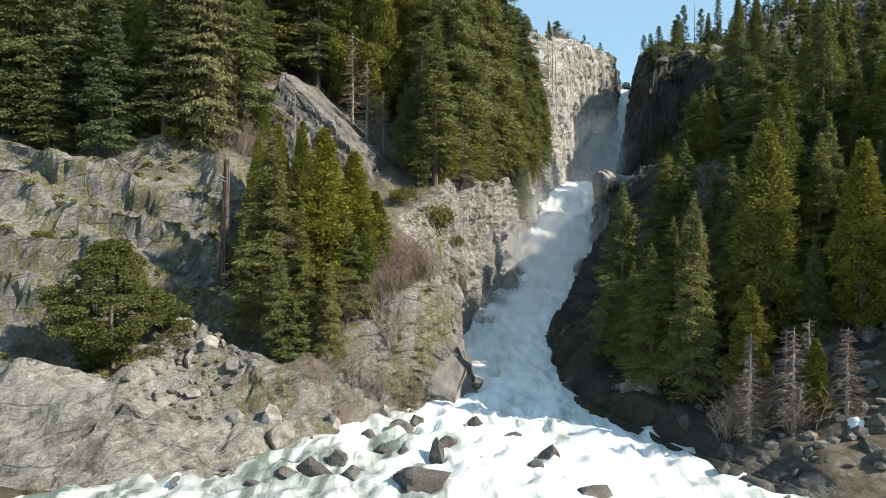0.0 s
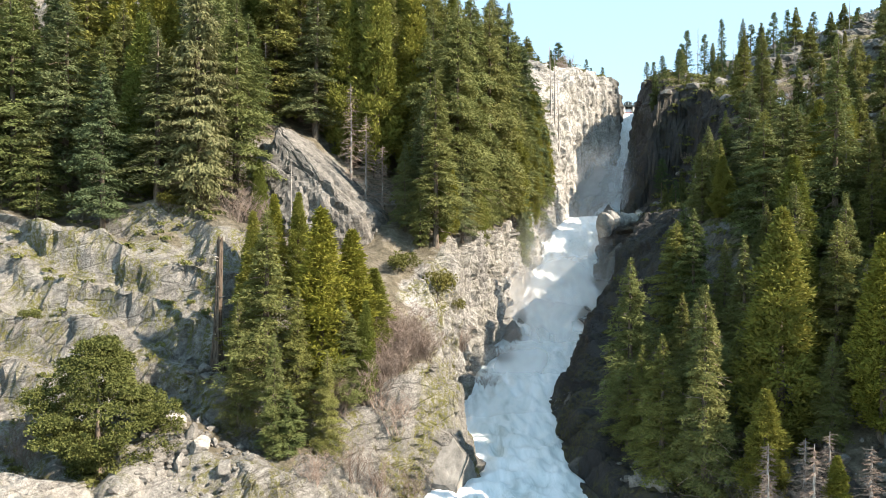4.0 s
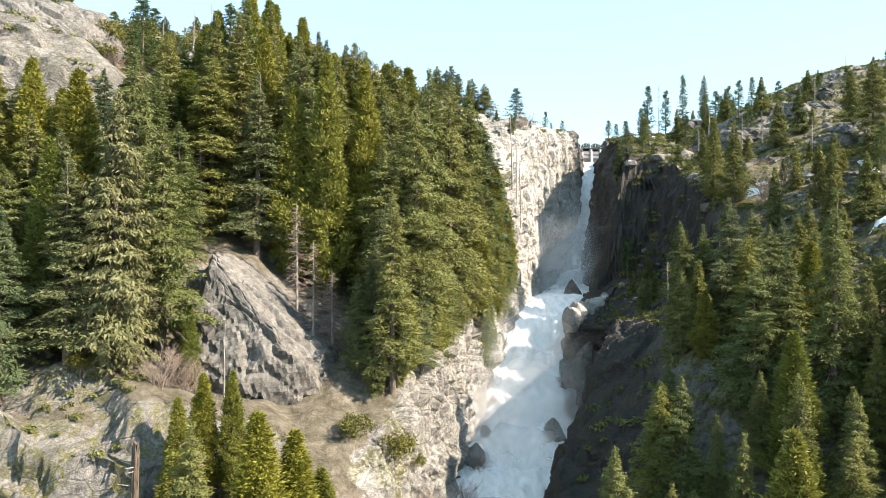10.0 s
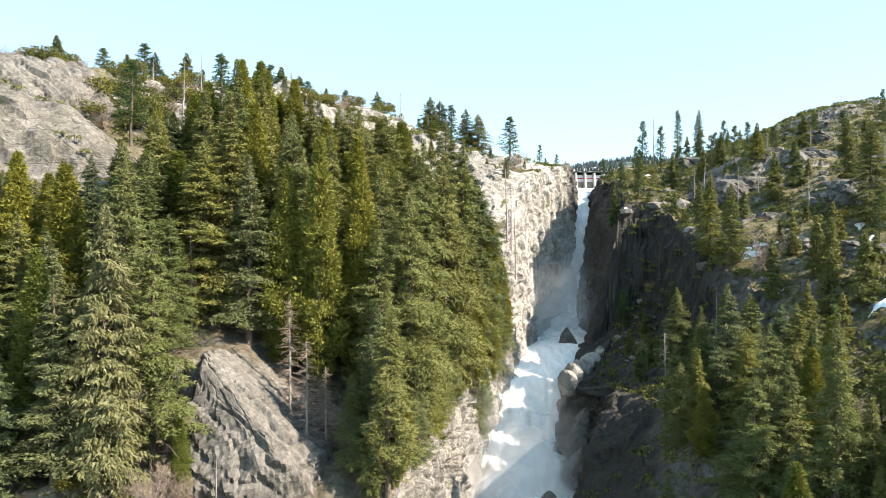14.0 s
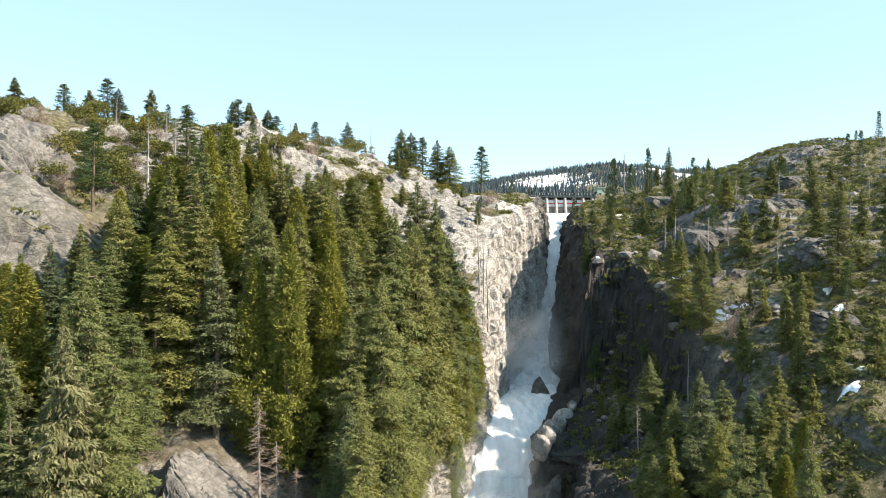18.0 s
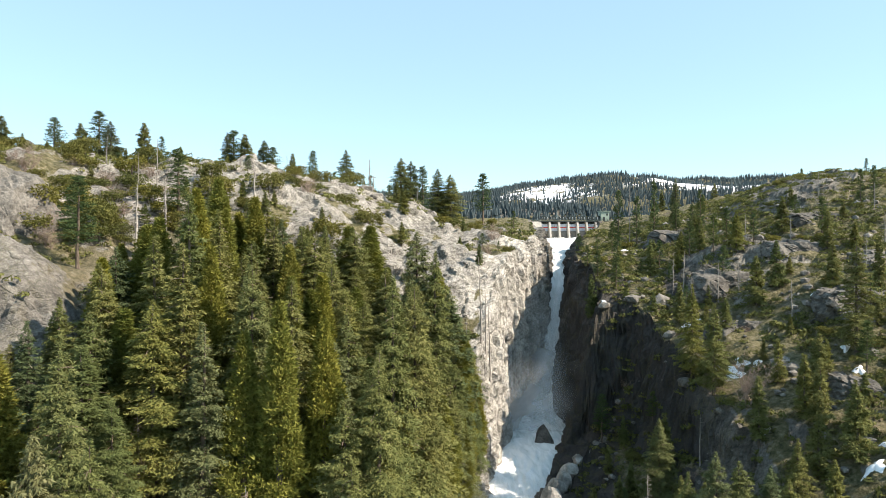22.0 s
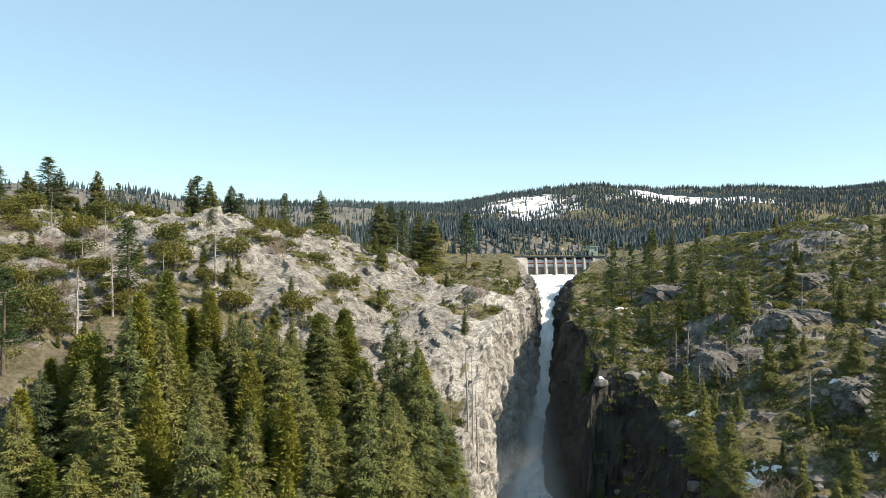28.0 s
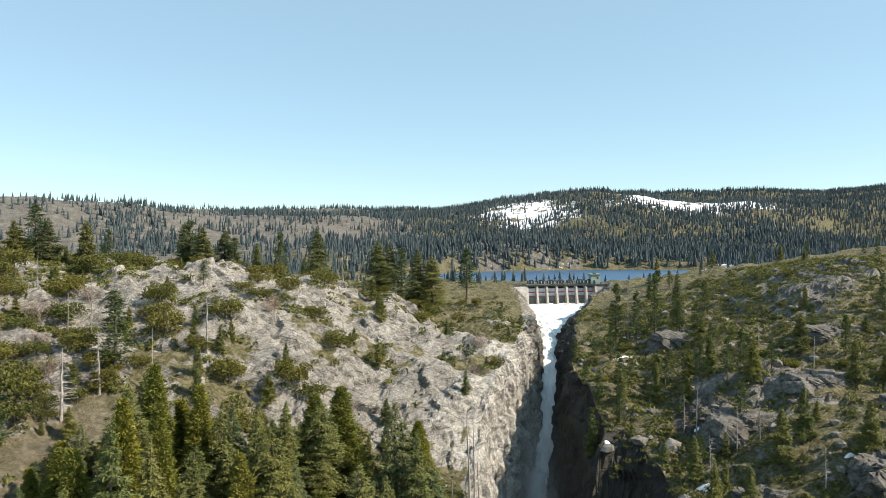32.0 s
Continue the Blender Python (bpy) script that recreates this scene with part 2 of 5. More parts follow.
def water_material():
    n = Nodes("white_water")
    v = n.pos((1.0, 0.30, 0.30))
    a = n.noise(0.42, 5, 0.55, v, 1.2)
    b = n.noise(0.16, 4, 0.5, v, 0.8)
    f = n.math("ADD", n.math("ADD", n.math("MULTIPLY", a, 0.5), n.math("MULTIPLY", b, 0.5)), n.math("MULTIPLY", n.attr("foam"), 0.4))
    k = n.ramp(f, (0.58, 0.0), (0.70, 0.62), (0.82, 1.0))
    clear = n.mix(a, (0.05, 0.075, 0.06), (0.26, 0.30, 0.26))
    c = n.mix(k, clear, n.mix(n.ramp(n.math("ADD", n.math("MULTIPLY", a, 0.6), n.math("MULTIPLY", b, 0.4)), (0.38, 0.0), (0.60, 1.0)), (0.62, 0.66, 0.64), (0.88, 0.88, 0.87)))
    n.bump(n.math("ADD", n.noise(0.9, 4, 0.5, v, 0.8), n.math("MULTIPLY", b, 1.5)), 0.5, 0.28)
    return n.done(c, n.ramp(k, (0.0, 0.15), (1.0, 0.85)), 0, 0.3)


def lake_material():
    n = Nodes("lake_water")
    n.bump(n.noise(0.8, 5, 0.6, n.pos((1, 2.2, 1))), 0.2, 0.8)
    return n.done(n.mix(n.noise(0.02, 3), (0.03, 0.085, 0.17), (0.045, 0.11, 0.20)), 0.35, 0, 0.5)


def plain_material(name, a, b, rough=0.8, scale=0.8, metal=0.0, relief=0.03):
    n = Nodes(name)
    f = n.noise(scale, 7, 0.68)
    n.bump(n.noise(scale * 6, 5, 0.6), relief, 0.5)
    return n.done(n.mix(n.ramp(f, (0.32, 0.0), (0.68, 1.0)), a, b), rough, metal)


M_GROUND = ground_material()
M_STONE = stone_material("grey_stone")
M_WET = stone_material("wet_stone", 0.0, 0.5)
M_CRAG = stone_material("crag_stone", 0.0, 0.80)
M_LEDGE = stone_material("ledge_stone", 0.0, 0.62)
M_PALE = stone_material("pale_stone", 0.5, 1.0)
M_FIR = leaf_material("fir_needles", (0.075, 0.084, 0.028), (0.169, 0.173, 0.057), (0.267, 0.256, 0.102), 0.24)
M_CEDAR = leaf_material("cedar_sprays", (0.078, 0.083, 0.018), (0.179, 0.176, 0.035), (0.272, 0.249, 0.067), 0.24)
M_BLUE_FIR = leaf_material("blue_fir_needles", (0.064, 0.079, 0.035), (0.138, 0.154, 0.067), (0.227, 0.235, 0.115), 0.24)
M_GREY_FIR = leaf_material("grey_fir_needles", (0.068, 0.073, 0.035), (0.149, 0.149, 0.077), (0.281, 0.271, 0.171), 0.24)
M_PINE = leaf_material("pine_needles", (0.028, 0.048, 0.020), (0.069, 0.098, 0.036), (0.138, 0.167, 0.066), 0.3)
M_BRUSH = leaf_material("brush_leaves", (0.072, 0.070, 0.023), (0.179, 0.163, 0.052), (0.317, 0.275, 0.101))
M_BUSH = leaf_material("bush_leaves", (0.058, 0.060, 0.018), (0.140, 0.130, 0.036), (0.245, 0.215, 0.068), 0.3)
# far needles shifted to blue: the haze of distance is in the colour
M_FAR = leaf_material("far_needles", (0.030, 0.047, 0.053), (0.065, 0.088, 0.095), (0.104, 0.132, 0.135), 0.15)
M_BARK = bark_material("bark", (0.055, 0.042, 0.032), (0.20, 0.16, 0.125))
M_SNAG = bark_material("weathered_wood", (0.16, 0.14, 0.125), (0.42, 0.39, 0.35))
M_TWIG = bark_material("twigs", (0.15, 0.105, 0.085), (0.34, 0.27, 0.22))
M_WATER = water_material()
M_LAKE = lake_material()
M_SNOW = plain_material("snow", (0.78, 0.80, 0.84), (0.90, 0.90, 0.90), 0.6, 0.9, 0, 0.1)
M_CONCRETE = plain_material("concrete", (0.33, 0.31, 0.28), (0.52, 0.49, 0.44), 0.85, 0.5)
M_DAMP = plain_material("damp_concrete", (0.10, 0.095, 0.085), (0.20, 0.19, 0.17), 0.7, 0.5)
M_STEEL = plain_material("dark_green_steel", (0.02, 0.03, 0.03), (0.05, 0.065, 0.06), 0.5, 1.5)
M_GATE = plain_material("pale_gate_paint", (0.50, 0.56, 0.62), (0.68, 0.72, 0.75), 0.5, 1.2)
M_RED = plain_material("red_paint", (0.42, 0.05, 0.05), (0.55, 0.09, 0.08), 0.5, 1.2)
M_HOUSE = plain_material("pale_green_paint", (0.20, 0.27, 0.22), (0.30, 0.36, 0.30), 0.6, 1.0)

# ---- the plan of the ground: heights in metres, river along +y ----
YL = (64, 70, 80, 92, 100, 112, 122, 140, 165, 190, 225, 260, 310, 400)
LEFT = {
    -180: (30, 37, 40, 46, 52, 62, 75, 95, 118, 125, 132, 140, 146, 140),
    -100: (6, 15, 17, 20, 30, 47, 56, 72, 106, 118, 128, 138, 142, 135),
    -65: (4, 15.5, 17, 19, 28, 43, 48, 62, 86, 102, 115, 130, 139, 132),
    -35: (4, 15, 17.5, 20, 27, 42, 46, 57, 72, 84, 113, 129, 135, 130),
    -10: (4, 5, 10, 17, 22, 32, 38, 48, 62, 76, 100, 121, 133, 129),
    15: (3, 4, 6, 10, 12, 22, 33, 37, 40, 50, 84, 106, 126, 126),
    40: (3, 4, 5, 8, 10, 20, 30, 34, 38, 46, 80, 104, 113, 121),
}
YR = (60, 85, 105, 130, 160, 190, 218, 228, 236, 246, 275, 310, 400)
RIGHT = {
    10: (5, 6, 8, 12, 20, 32, 41.9, 49.5, 60.5, 70.1, 90, 100, 118),
    30: (7.5, 12, 16, 24, 32, 39, 45.6, 53.8, 67.2, 78.1, 98, 106, 120),
    50: (13, 24, 33, 46, 50, 47, 49, 52, 80, 93, 100, 110, 122),
    70: (24, 36, 43, 53, 54, 54.5, 56, 60, 91, 97.5, 103, 109, 120),
    75: (28, 39, 46, 55, 57, 59, 61, 69, 93, 98, 103.5, 109.5, 120),
    80: (31, 43, 50, 58, 66, 76, 85, 89, 94, 98.5, 104, 110, 120),
    92: (40, 50, 57, 66, 73, 81, 90, 92.5, 94.5, 98, 104, 110, 121),
    130: (62, 68, 72, 78, 86, 95, 103, 106, 108.5, 111, 115.5, 118, 121),
    180: (85, 88, 90, 94, 99, 106, 113.5, 116.5, 119.2, 122, 130, 134, 130),
    260: (112, 117, 121, 125, 129, 132, 136, 138, 140, 142, 146, 145, 138),
}
RIVER_Y = (55, 65, 72, 82, 95, 103, 112, 121, 141, 150, 160, 170, 183, 188, 192, 205, 225, 240, 255, 270, 285, 300, 318, 335, 350, 370, 392, 416)
RIVER_L = (-40, -30, -18, -14, -5, 6, 3, 1, 4.5, 9, 11, 13.7, 19, 21.5, 22.5, 28.5, 36, 43, 48, 55, 62, 70, 77, 81, 86, 90, 93, 97)
RIVER_R = (33, 29, 27, 24, 18.5, 19, 18.5, 19, 25, 29, 36, 44, 46, 41, 40.5, 44, 54, 63, 66, 67, 70, 77, 84, 88, 95, 109, 126, 137)
FALL_Y = (55, 82, 95, 103, 118, 132, 150, 170, 180, 192, 205, 225, 240, 265, 285, 300, 315, 322, 335, 350, 370, 392, 416)
FALL_Z = (7.5, 8, 8.5, 9.5, 11, 14.5, 18.5, 22, 24, 33, 45, 49.8, 50.5, 52, 58, 74, 93, 99, 102, 105, 107.5, 110, 112.3)


def step(a, b, x):
    t = np.clip((x - a) / (b - a), 0, 1)
    return t * t * (3 - 2 * t)


def table(x, y, ys, rows):
    """Heights from cross profiles, rounded between the stations."""
    xs = sorted(rows)
    cols = np.array([np.interp(y, ys, rows[s]) for s in xs])
    out = cols[0].copy()
    for i in range(len(xs) - 1):
        k = np.clip((x - xs[i]) / (xs[i + 1] - xs[i]), 0, 1)
        k = 0.5 * k + 0.5 * k * k * (3 - 2 * k)
        out = np.where(x > xs[i], cols[i] * (1 - k) + cols[i + 1] * k, out)
    return out


def bump(x, y, cx, cy, rx, ry, h, p=1.0):
    d = ((x - cx) / rx) ** 2 + ((y - cy) / ry) ** 2
    return h * np.exp(-d ** p)


def waves(x, y, size, seed):
    """Cheap smooth relief: a sum of turned sines, about -1 to 1."""
    r = np.random.RandomState(seed)
    out = 0
    for k in range(9):
        a, ph, s = r.uniform(0, 6.28), r.uniform(0, 6.28), size * r.uniform(0.5, 1.6)
        out = out + np.sin((x * np.cos(a) + y * np.sin(a)) * 6.28 / s + ph + 1.3 * np.sin((x * np.sin(a) - y * np.cos(a)) * 4.1 / s + 2 * ph))
    return out / 4.5


def water_z(y):
    return np.interp(y, FALL_Y, FALL_Z)


def hills(x, y):
    """The country behind the dam."""
    z = 123 + 71 * step(560, 1350, y) + 32 * step(60, 420, x - 0.05 * y) * step(700, 1300, y) + 20 * step(600, 1300, x) * step(600, 1400, y)
    z = z - 60 * step(1500, 2600, y) - 40 * step(2400, 4400, y)
    z = z + 10 * waves(x, y, 420, 5) * step(480, 900, y) + 3.0 * waves(x, y, 110, 6) * step(420, 600, y)
    z = z + bump(x, y, -300, 860, 260, 120, 34) + bump(x, y, 160, 700, 60, 40, 9) + bump(x, y, -1330, 3000, 330, 300, 190)
    lake = step(0, 1, (1 - ((x - 185) / 165) ** 2 - ((y - 545) / 124) ** 2) * 2.2 + 0.12 * waves(x, y, 70, 8))
    return z * (1 - lake) + 114 * lake


def banks(x, y):
    """Ground beside the river before the channel is cut: left, right."""
    far = step(370, 450, y)
    h = hills(x, y)
    yy = np.minimum(y, 400)
    lz = table(x, yy, YL, LEFT)
    lz = lz + bump(x, y, -30, 145, 13, 8, 4, 1.6) + bump(x, y, -15, 142, 8, 6, -4) + bump(x, y, -25, 129, 13, 6, -5) + bump(x, y, -76, 177, 20, 12, 12, 1.5)
    lz = lz + bump(x, y, -2, 100, 7, 6, 4) + bump(x, y, -52, 286, 22, 12, 4) + bump(x, y, -12, 290, 26, 16, 3)
    rz = table(x, yy, YR, RIGHT)
    rz = rz + bump(x, y, 110, 240, 16, 9, 5, 1.5) + bump(x, y, 172, 290, 30, 20, 5, 1.4) + bump(x, y, 57, 205, 9, 14, -3) + bump(x, y, 105, 325, 24, 32, -4)
    return lz * (1 - far) + h * far, rz * (1 - far) + h * far


def edges(y):
    return np.interp(y, RIVER_Y, RIVER_L), np.interp(y, RIVER_Y, RIVER_R)


def wall_l(y):
    return np.interp(y, (55, 90, 105, 120, 150, 200, 240, 300, 322, 345, 390), (6, 8, 6, 4, 2.6, 3.4, 5, 5, 3.0, 8, 8))


def wall_r(y):
    return np.interp(y, (55, 82, 90, 125, 165, 200, 215, 225, 240, 300, 340, 390), (6, 4, 2.8, 3, 4, 4.5, 9, 10, 9, 8, 8, 6))


def crags(x, y):
    """Rounded rock masses with sharp gullies between them, about -1 to 1."""
    return 0.9 * np.abs(waves(x, y, 62, 21)) + 0.45 * waves(x, y, 24, 23) + 0.35 * np.abs(waves(x, y, 15, 22)) - 0.5


def craggy(x, y):
    """Where the crags stand: the left rim and the right slope."""
    xl, xr = edges(y)
    left = step(203, 226, y) * step(350, 315, y) + 0.7 * step(-42, -60, x) * step(140, 160, y) * step(230, 200, y)
    right = 0.5 * step(125, 165, y) * step(320, 285, y)
    return np.where(x < xl, left * step(4, 14, xl - x), right * step(4, 18, x - xr))


def ground_z(x, y):
    """Height of the ground at x, y (arrays)."""
    x, y = np.asarray(x, float), np.asarray(y, float)
    lz, rz = banks(x, y)
    xl, xr = edges(y)
    bed = water_z(y) - 1.6
    open_ = step(422, 416, y)
    kl = np.clip((xl - x) / wall_l(y), 0, 1)
    kr = np.clip((x - xr) / wall_r(y), 0, 1)
    kl, kr = 1 - (1 - kl) ** 1.5, 1 - (1 - kr) ** 1.4
    left = bed + (np.maximum(lz, bed + 1) - bed) * kl
    right = bed + (np.maximum(rz, bed + 1) - bed) * kr
    mid = 0.5 * (xl + xr)
    cut = np.where(x < mid, left, right)
    z = np.where(x < mid, lz, rz) * (1 - open_) + cut * open_
    # ledges and risers of the near cliff
    u = (z + 0.28 * x + 0.12 * y + 1.6 * waves(x, y, 22, 31)) / 7.0
    f = u - np.floor(u)
    near = step(-10, -20, x) * step(68, 76, y) * step(128, 116, y)
    z = z + near * 6.0 * (step(0.3, 0.78, f) - f)
    rough = step(0, 10, np.maximum(xl - x, x - xr))
    z = z + np.where(x < xl, 2.9, 2.6) * craggy(x, y) * crags(x, y)
    return z + rough * (1.1 * waves(x, y, 26, 1) + 0.45 * waves(x, y, 9, 2))


# ---- building helpers ----
def mesh_of(name, verts, faces, mat, smooth=False):
    me = bpy.data.meshes.new(name)
    me.from_pydata([tuple(v) for v in verts] if not isinstance(verts, np.ndarray) else verts.tolist(), [], faces.tolist() if isinstance(faces, np.ndarray) else faces)
    me.materials.append(mat)
    if smooth:
        me.polygons.foreach_set("use_smooth", np.ones(len(me.polygons), bool))
    me.update()
    return me


def part_of(name, me, parent, label=""):
    ob = new(name, me)
    ob.parent = parent
    if label:
        tagged(ob, label)
    return ob


def part(name, bm, material, parent, label=""):
    me = bpy.data.meshes.new(name)
    bm.to_mesh(me)
    bm.free()
    me.materials.append(material)
    return part_of(name, me, parent, label)


def grid_faces(rows, cols):
    i = np.arange(rows * cols).reshape(rows, cols)
    return np.stack([i[:-1, :-1], i[:-1, 1:], i[1:, 1:], i[1:, :-1]], -1).reshape(-1, 4)


def set_attr(me, name, values):
    a = me.attributes.new(name, "FLOAT", "POINT")
    a.data.foreach_set("value", np.ascontiguousarray(values, np.float32).ravel())


HX, HY = np.arange(-160, 262, 0.5), np.arange(58, 402, 0.5)
HEIGHTS = ground_z(*np.meshgrid(HX, HY))


def at_ground(x, y):
    """Height under one place, from a half-metre grid of the plan."""
    if -160 < x < 260 and 58 < y < 400:
        u, v = (x + 160) * 2, (y - 58) * 2
        i, j = int(v), int(u)
        a, b = v - i, u - j
        g = HEIGHTS[i:i + 2, j:j + 2]
        return float(g[0, 0] * (1 - a) * (1 - b) + g[0, 1] * (1 - a) * b + g[1, 0] * a * (1 - b) + g[1, 1] * a * b)
    return float(ground_z(np.array([x]), np.array([y]))[0])


# ---- the ground: one sheet lofted along the river out to the far hills ----
def rows_of_y():
    y, out = -260.0, []
    while y < 4600:
        out.append(y)
        y += 12 if y < 40 else 2.5 if y < 60 else 0.45 if y < 128 else 0.62 if y < 345 else 1.1 if y < 430 else max(1.1, (y - 400) * 0.035)
    return np.array(out)


HALF = Vector((0.5, 0.5, 0.5))


def build_ground():
    ys = rows_of_y()
    xl, xr = edges(ys)
    wl, wr = wall_l(ys), wall_r(ys)
    lo = -190 - np.maximum(0, ys - 330) * 0.95
    hi = 280 + np.maximum(0, ys - 330) * 1.15
    cols = []
    for k in np.linspace(1, 0, 200)[:-1]:
        cols.append((xl - wl) + (lo - xl + wl) * (0.45 * k + 0.55 * k ** 2.2))
    for k in np.linspace(1, 0, 42)[:-1]:
        cols.append(xl - wl * k)
    for k in np.linspace(0, 1, 16)[:-1]:
        cols.append(xl + (xr - xl) * k)
    for k in np.linspace(0, 1, 42)[:-1]:
        cols.append(xr + wr * k)
    for k in np.linspace(0, 1, 210):
        cols.append((xr + wr) + (hi - xr - wr) * (0.45 * k + 0.55 * k ** 2.2))
    X = np.array(cols).T
    Y = np.repeat(ys[:, None], X.shape[1], 1)
    Z = ground_z(X, Y)
    P = np.stack([X, Y, Z], -1)
    du, dv = np.gradient(P, axis=1), np.gradient(P, axis=0)
    N = np.cross(du, dv)
    N /= np.linalg.norm(N, axis=-1, keepdims=True) + 1e-9
    steep = 1 - N[..., 2]
    XL, XR = edges(Y)
    off = np.maximum(XL - X, X - XR)
    wallish = np.where(X > 0.5 * (XL + XR), step(26, 12, off) * step(118, 135, Y) * step(250, 232, Y), 0) + step(12, 2, off) * step(50, 80, Y) * step(424, 410, Y)
    dome = bump(X, Y, -30, 142, 15, 11, 1, 1.5) + bump(X, Y, -76, 177, 24, 14, 1, 1.5) + bump(X, Y, -12, 292, 34, 26, 1.0) + bump(X, Y, -58, 262, 34, 38, 1.0)
    dome = dome + bump(X, Y, 172, 290, 30, 20, 1) + bump(X, Y, 110, 240, 22, 9, 0.9) + bump(X, Y, 160, 700, 60, 40, 1) + bump(X, Y, -300, 820, 240, 90, 0.6)
    rock = np.clip(step(0.16, 0.40, steep) * 0.9 + wallish + dome, 0, 1)
    rock = np.clip(rock + craggy(X, Y) * (step(-0.35, 0.5, crags(X, Y)) - 0.3) * np.where(X < XL, 1.0, 0.55), 0, 1)
    forest = step(116, 128, Y) * step(235, 205, Y) * step(28, 8, X) * step(-75, -60, X)
    rock = np.clip(rock + step(-16, -24, X) * step(66, 71, Y) * step(117, 110, Y) - bump(X, Y, -29, 89, 7, 8, 1.1), 0, 1)
    rock = np.clip(rock * (1 - 0.55 * forest * step(0.5, 0.3, steep)), 0, 1)
    left = X < 0.5 * (XL + XR)
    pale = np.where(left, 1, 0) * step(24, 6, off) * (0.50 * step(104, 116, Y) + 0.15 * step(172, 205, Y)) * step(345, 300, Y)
    # pale cliff rock; the foot near (-34, 73) is lightened further for strong sunlight
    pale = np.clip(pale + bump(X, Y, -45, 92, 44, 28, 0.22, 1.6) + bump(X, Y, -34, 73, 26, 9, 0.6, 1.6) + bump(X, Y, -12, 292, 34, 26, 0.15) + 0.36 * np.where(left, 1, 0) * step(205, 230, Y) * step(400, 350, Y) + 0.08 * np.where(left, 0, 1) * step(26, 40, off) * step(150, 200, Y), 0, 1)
    snow = bump(X, Y, 270, 1090, 45, 80, 1.2) + bump(X, Y, 488, 1060, 55, 55, 1.4) + bump(X, Y, 575, 1070, 48, 50, 1.5) + bump(X, Y, 186, 645, 22, 14, 0.8)
    snow = snow + bump(X, Y, -1330, 2950, 300, 300, 1.3) + 0.34 * step(600, 1000, Y) + bump(X, Y, 330, 600, 60, 20, 0.9)
    # right wall and near bank: brownish rock with their shade put into the colour
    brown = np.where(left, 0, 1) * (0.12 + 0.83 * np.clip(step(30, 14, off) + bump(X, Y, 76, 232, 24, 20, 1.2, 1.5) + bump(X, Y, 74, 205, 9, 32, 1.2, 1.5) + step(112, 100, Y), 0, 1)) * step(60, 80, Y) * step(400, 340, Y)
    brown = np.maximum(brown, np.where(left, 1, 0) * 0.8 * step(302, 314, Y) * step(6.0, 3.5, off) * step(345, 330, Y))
    brown = np.maximum(brown, 0.3 * step(430, 520, Y))
    mossy = np.clip(step(70, 90, Y) * step(135, 120, Y) * np.where(left, 1.0, 0.3) + 0.2, 0, 1)
    green = np.clip(0.7 * step(425, 450, Y) + np.where(left, 0.3, 0.2 + 0.8 * step(100, 118, Y)) + step(205, 240, Y) + 0.6 * step(-50, -70, X) * step(120, 150, Y), 0, 1)
    rock = np.clip(rock + 0.35 * step(430, 520, Y) * (X < 140) + 0.25 * step(600, 750, Y) * (X < 100), 0, 1)
    # rugged faces: blocks, ledges and joints pushed out along the slope
    amount = np.clip(rock, 0.12, 1) * step(45, 62, Y) * step(480, 420, Y) * step(330, 250, np.abs(X))
    amount = amount * np.where(off < -0.5, 0.08, 1.0)
    idx = np.argwhere(amount > 0.02)
    D = np.zeros(X.shape)
    for i, j in idx:
        p = P[i, j]
        q = Vector((p[0], p[1], p[2] * 0.8))
        if amount[i, j] < 0.2:
            D[i, j] = 0.7 * noise.noise(q * 0.35)
            continue
        w = q + 1.8 * noise.noise_vector(q * 0.11)
        w = Vector((w.x * 0.8 + w.z * 0.45, w.y, (w.z - 0.5 * w.x) * 1.25))
        near = step(128, 116, p[1])
        w1, w2 = w * (0.13 - 0.035 * near), w * 0.36
        dist, pts = noise.voronoi(w1)
        dist2, pts2 = noise.voronoi(w2)
        t1, t2 = noise.cell_vector(pts[0] * 7.3), noise.cell_vector(pts2[0] * 5.1)
        dip = p[2] + 0.42 * p[0] + 0.15 * p[1] + 2.0 * noise.noise(q * 0.07)
        ledge = (0.6 + 0.5 * near) * (dip / 5.2 % 1.0) + 0.12 * near * (dip / 1.7 % 1.0)
        D[i, j] = (1.5 * t1.x + 2.0 * (t1 - HALF).dot(w1 - pts[0])) + (0.45 - 0.3 * near) * t2.y + (0.8 - 0.5 * near) * (t2 - HALF).dot(w2 - pts2[0]) + 0.5 * noise.fractal(q * 0.09, 0.9, 2.1, 3) + ledge - 0.8 * max(0, 0.06 - (dist[1] - dist[0])) / 0.06 - 0.3 * max(0, 0.08 - (dist2[1] - dist2[0])) / 0.08 - 1.6 * float(step(0.5, 7, off[i, j]))
        D[i, j] *= 1 - 0.3 * near
        if steep[i, j] > 0.3 and (off[i, j] < 16 or p[0] > 45 and p[1] > 200):
            w3 = Vector((q.x * 0.34, q.y * 0.34, q.z * 0.075)) + 0.35 * noise.noise_vector(q * 0.2)
            dist3, pts3 = noise.voronoi(w3)
            t3 = noise.cell_vector(pts3[0] * 9.7)
            D[i, j] += (1 - 0.6 * near) * min(1, (steep[i, j] - 0.3) * 3) * (1.7 * (t3.x - 0.5) + 0.9 * (t3 - HALF).dot(w3 - pts3[0]) - 0.6 * max(0, 0.08 - (dist3[1] - dist3[0])) / 0.08)
    P = P + N * (D * amount)[..., None]
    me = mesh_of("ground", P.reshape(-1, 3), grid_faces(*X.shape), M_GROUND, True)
    # slabs stay smooth, broken edges crisp
    E = D * amount
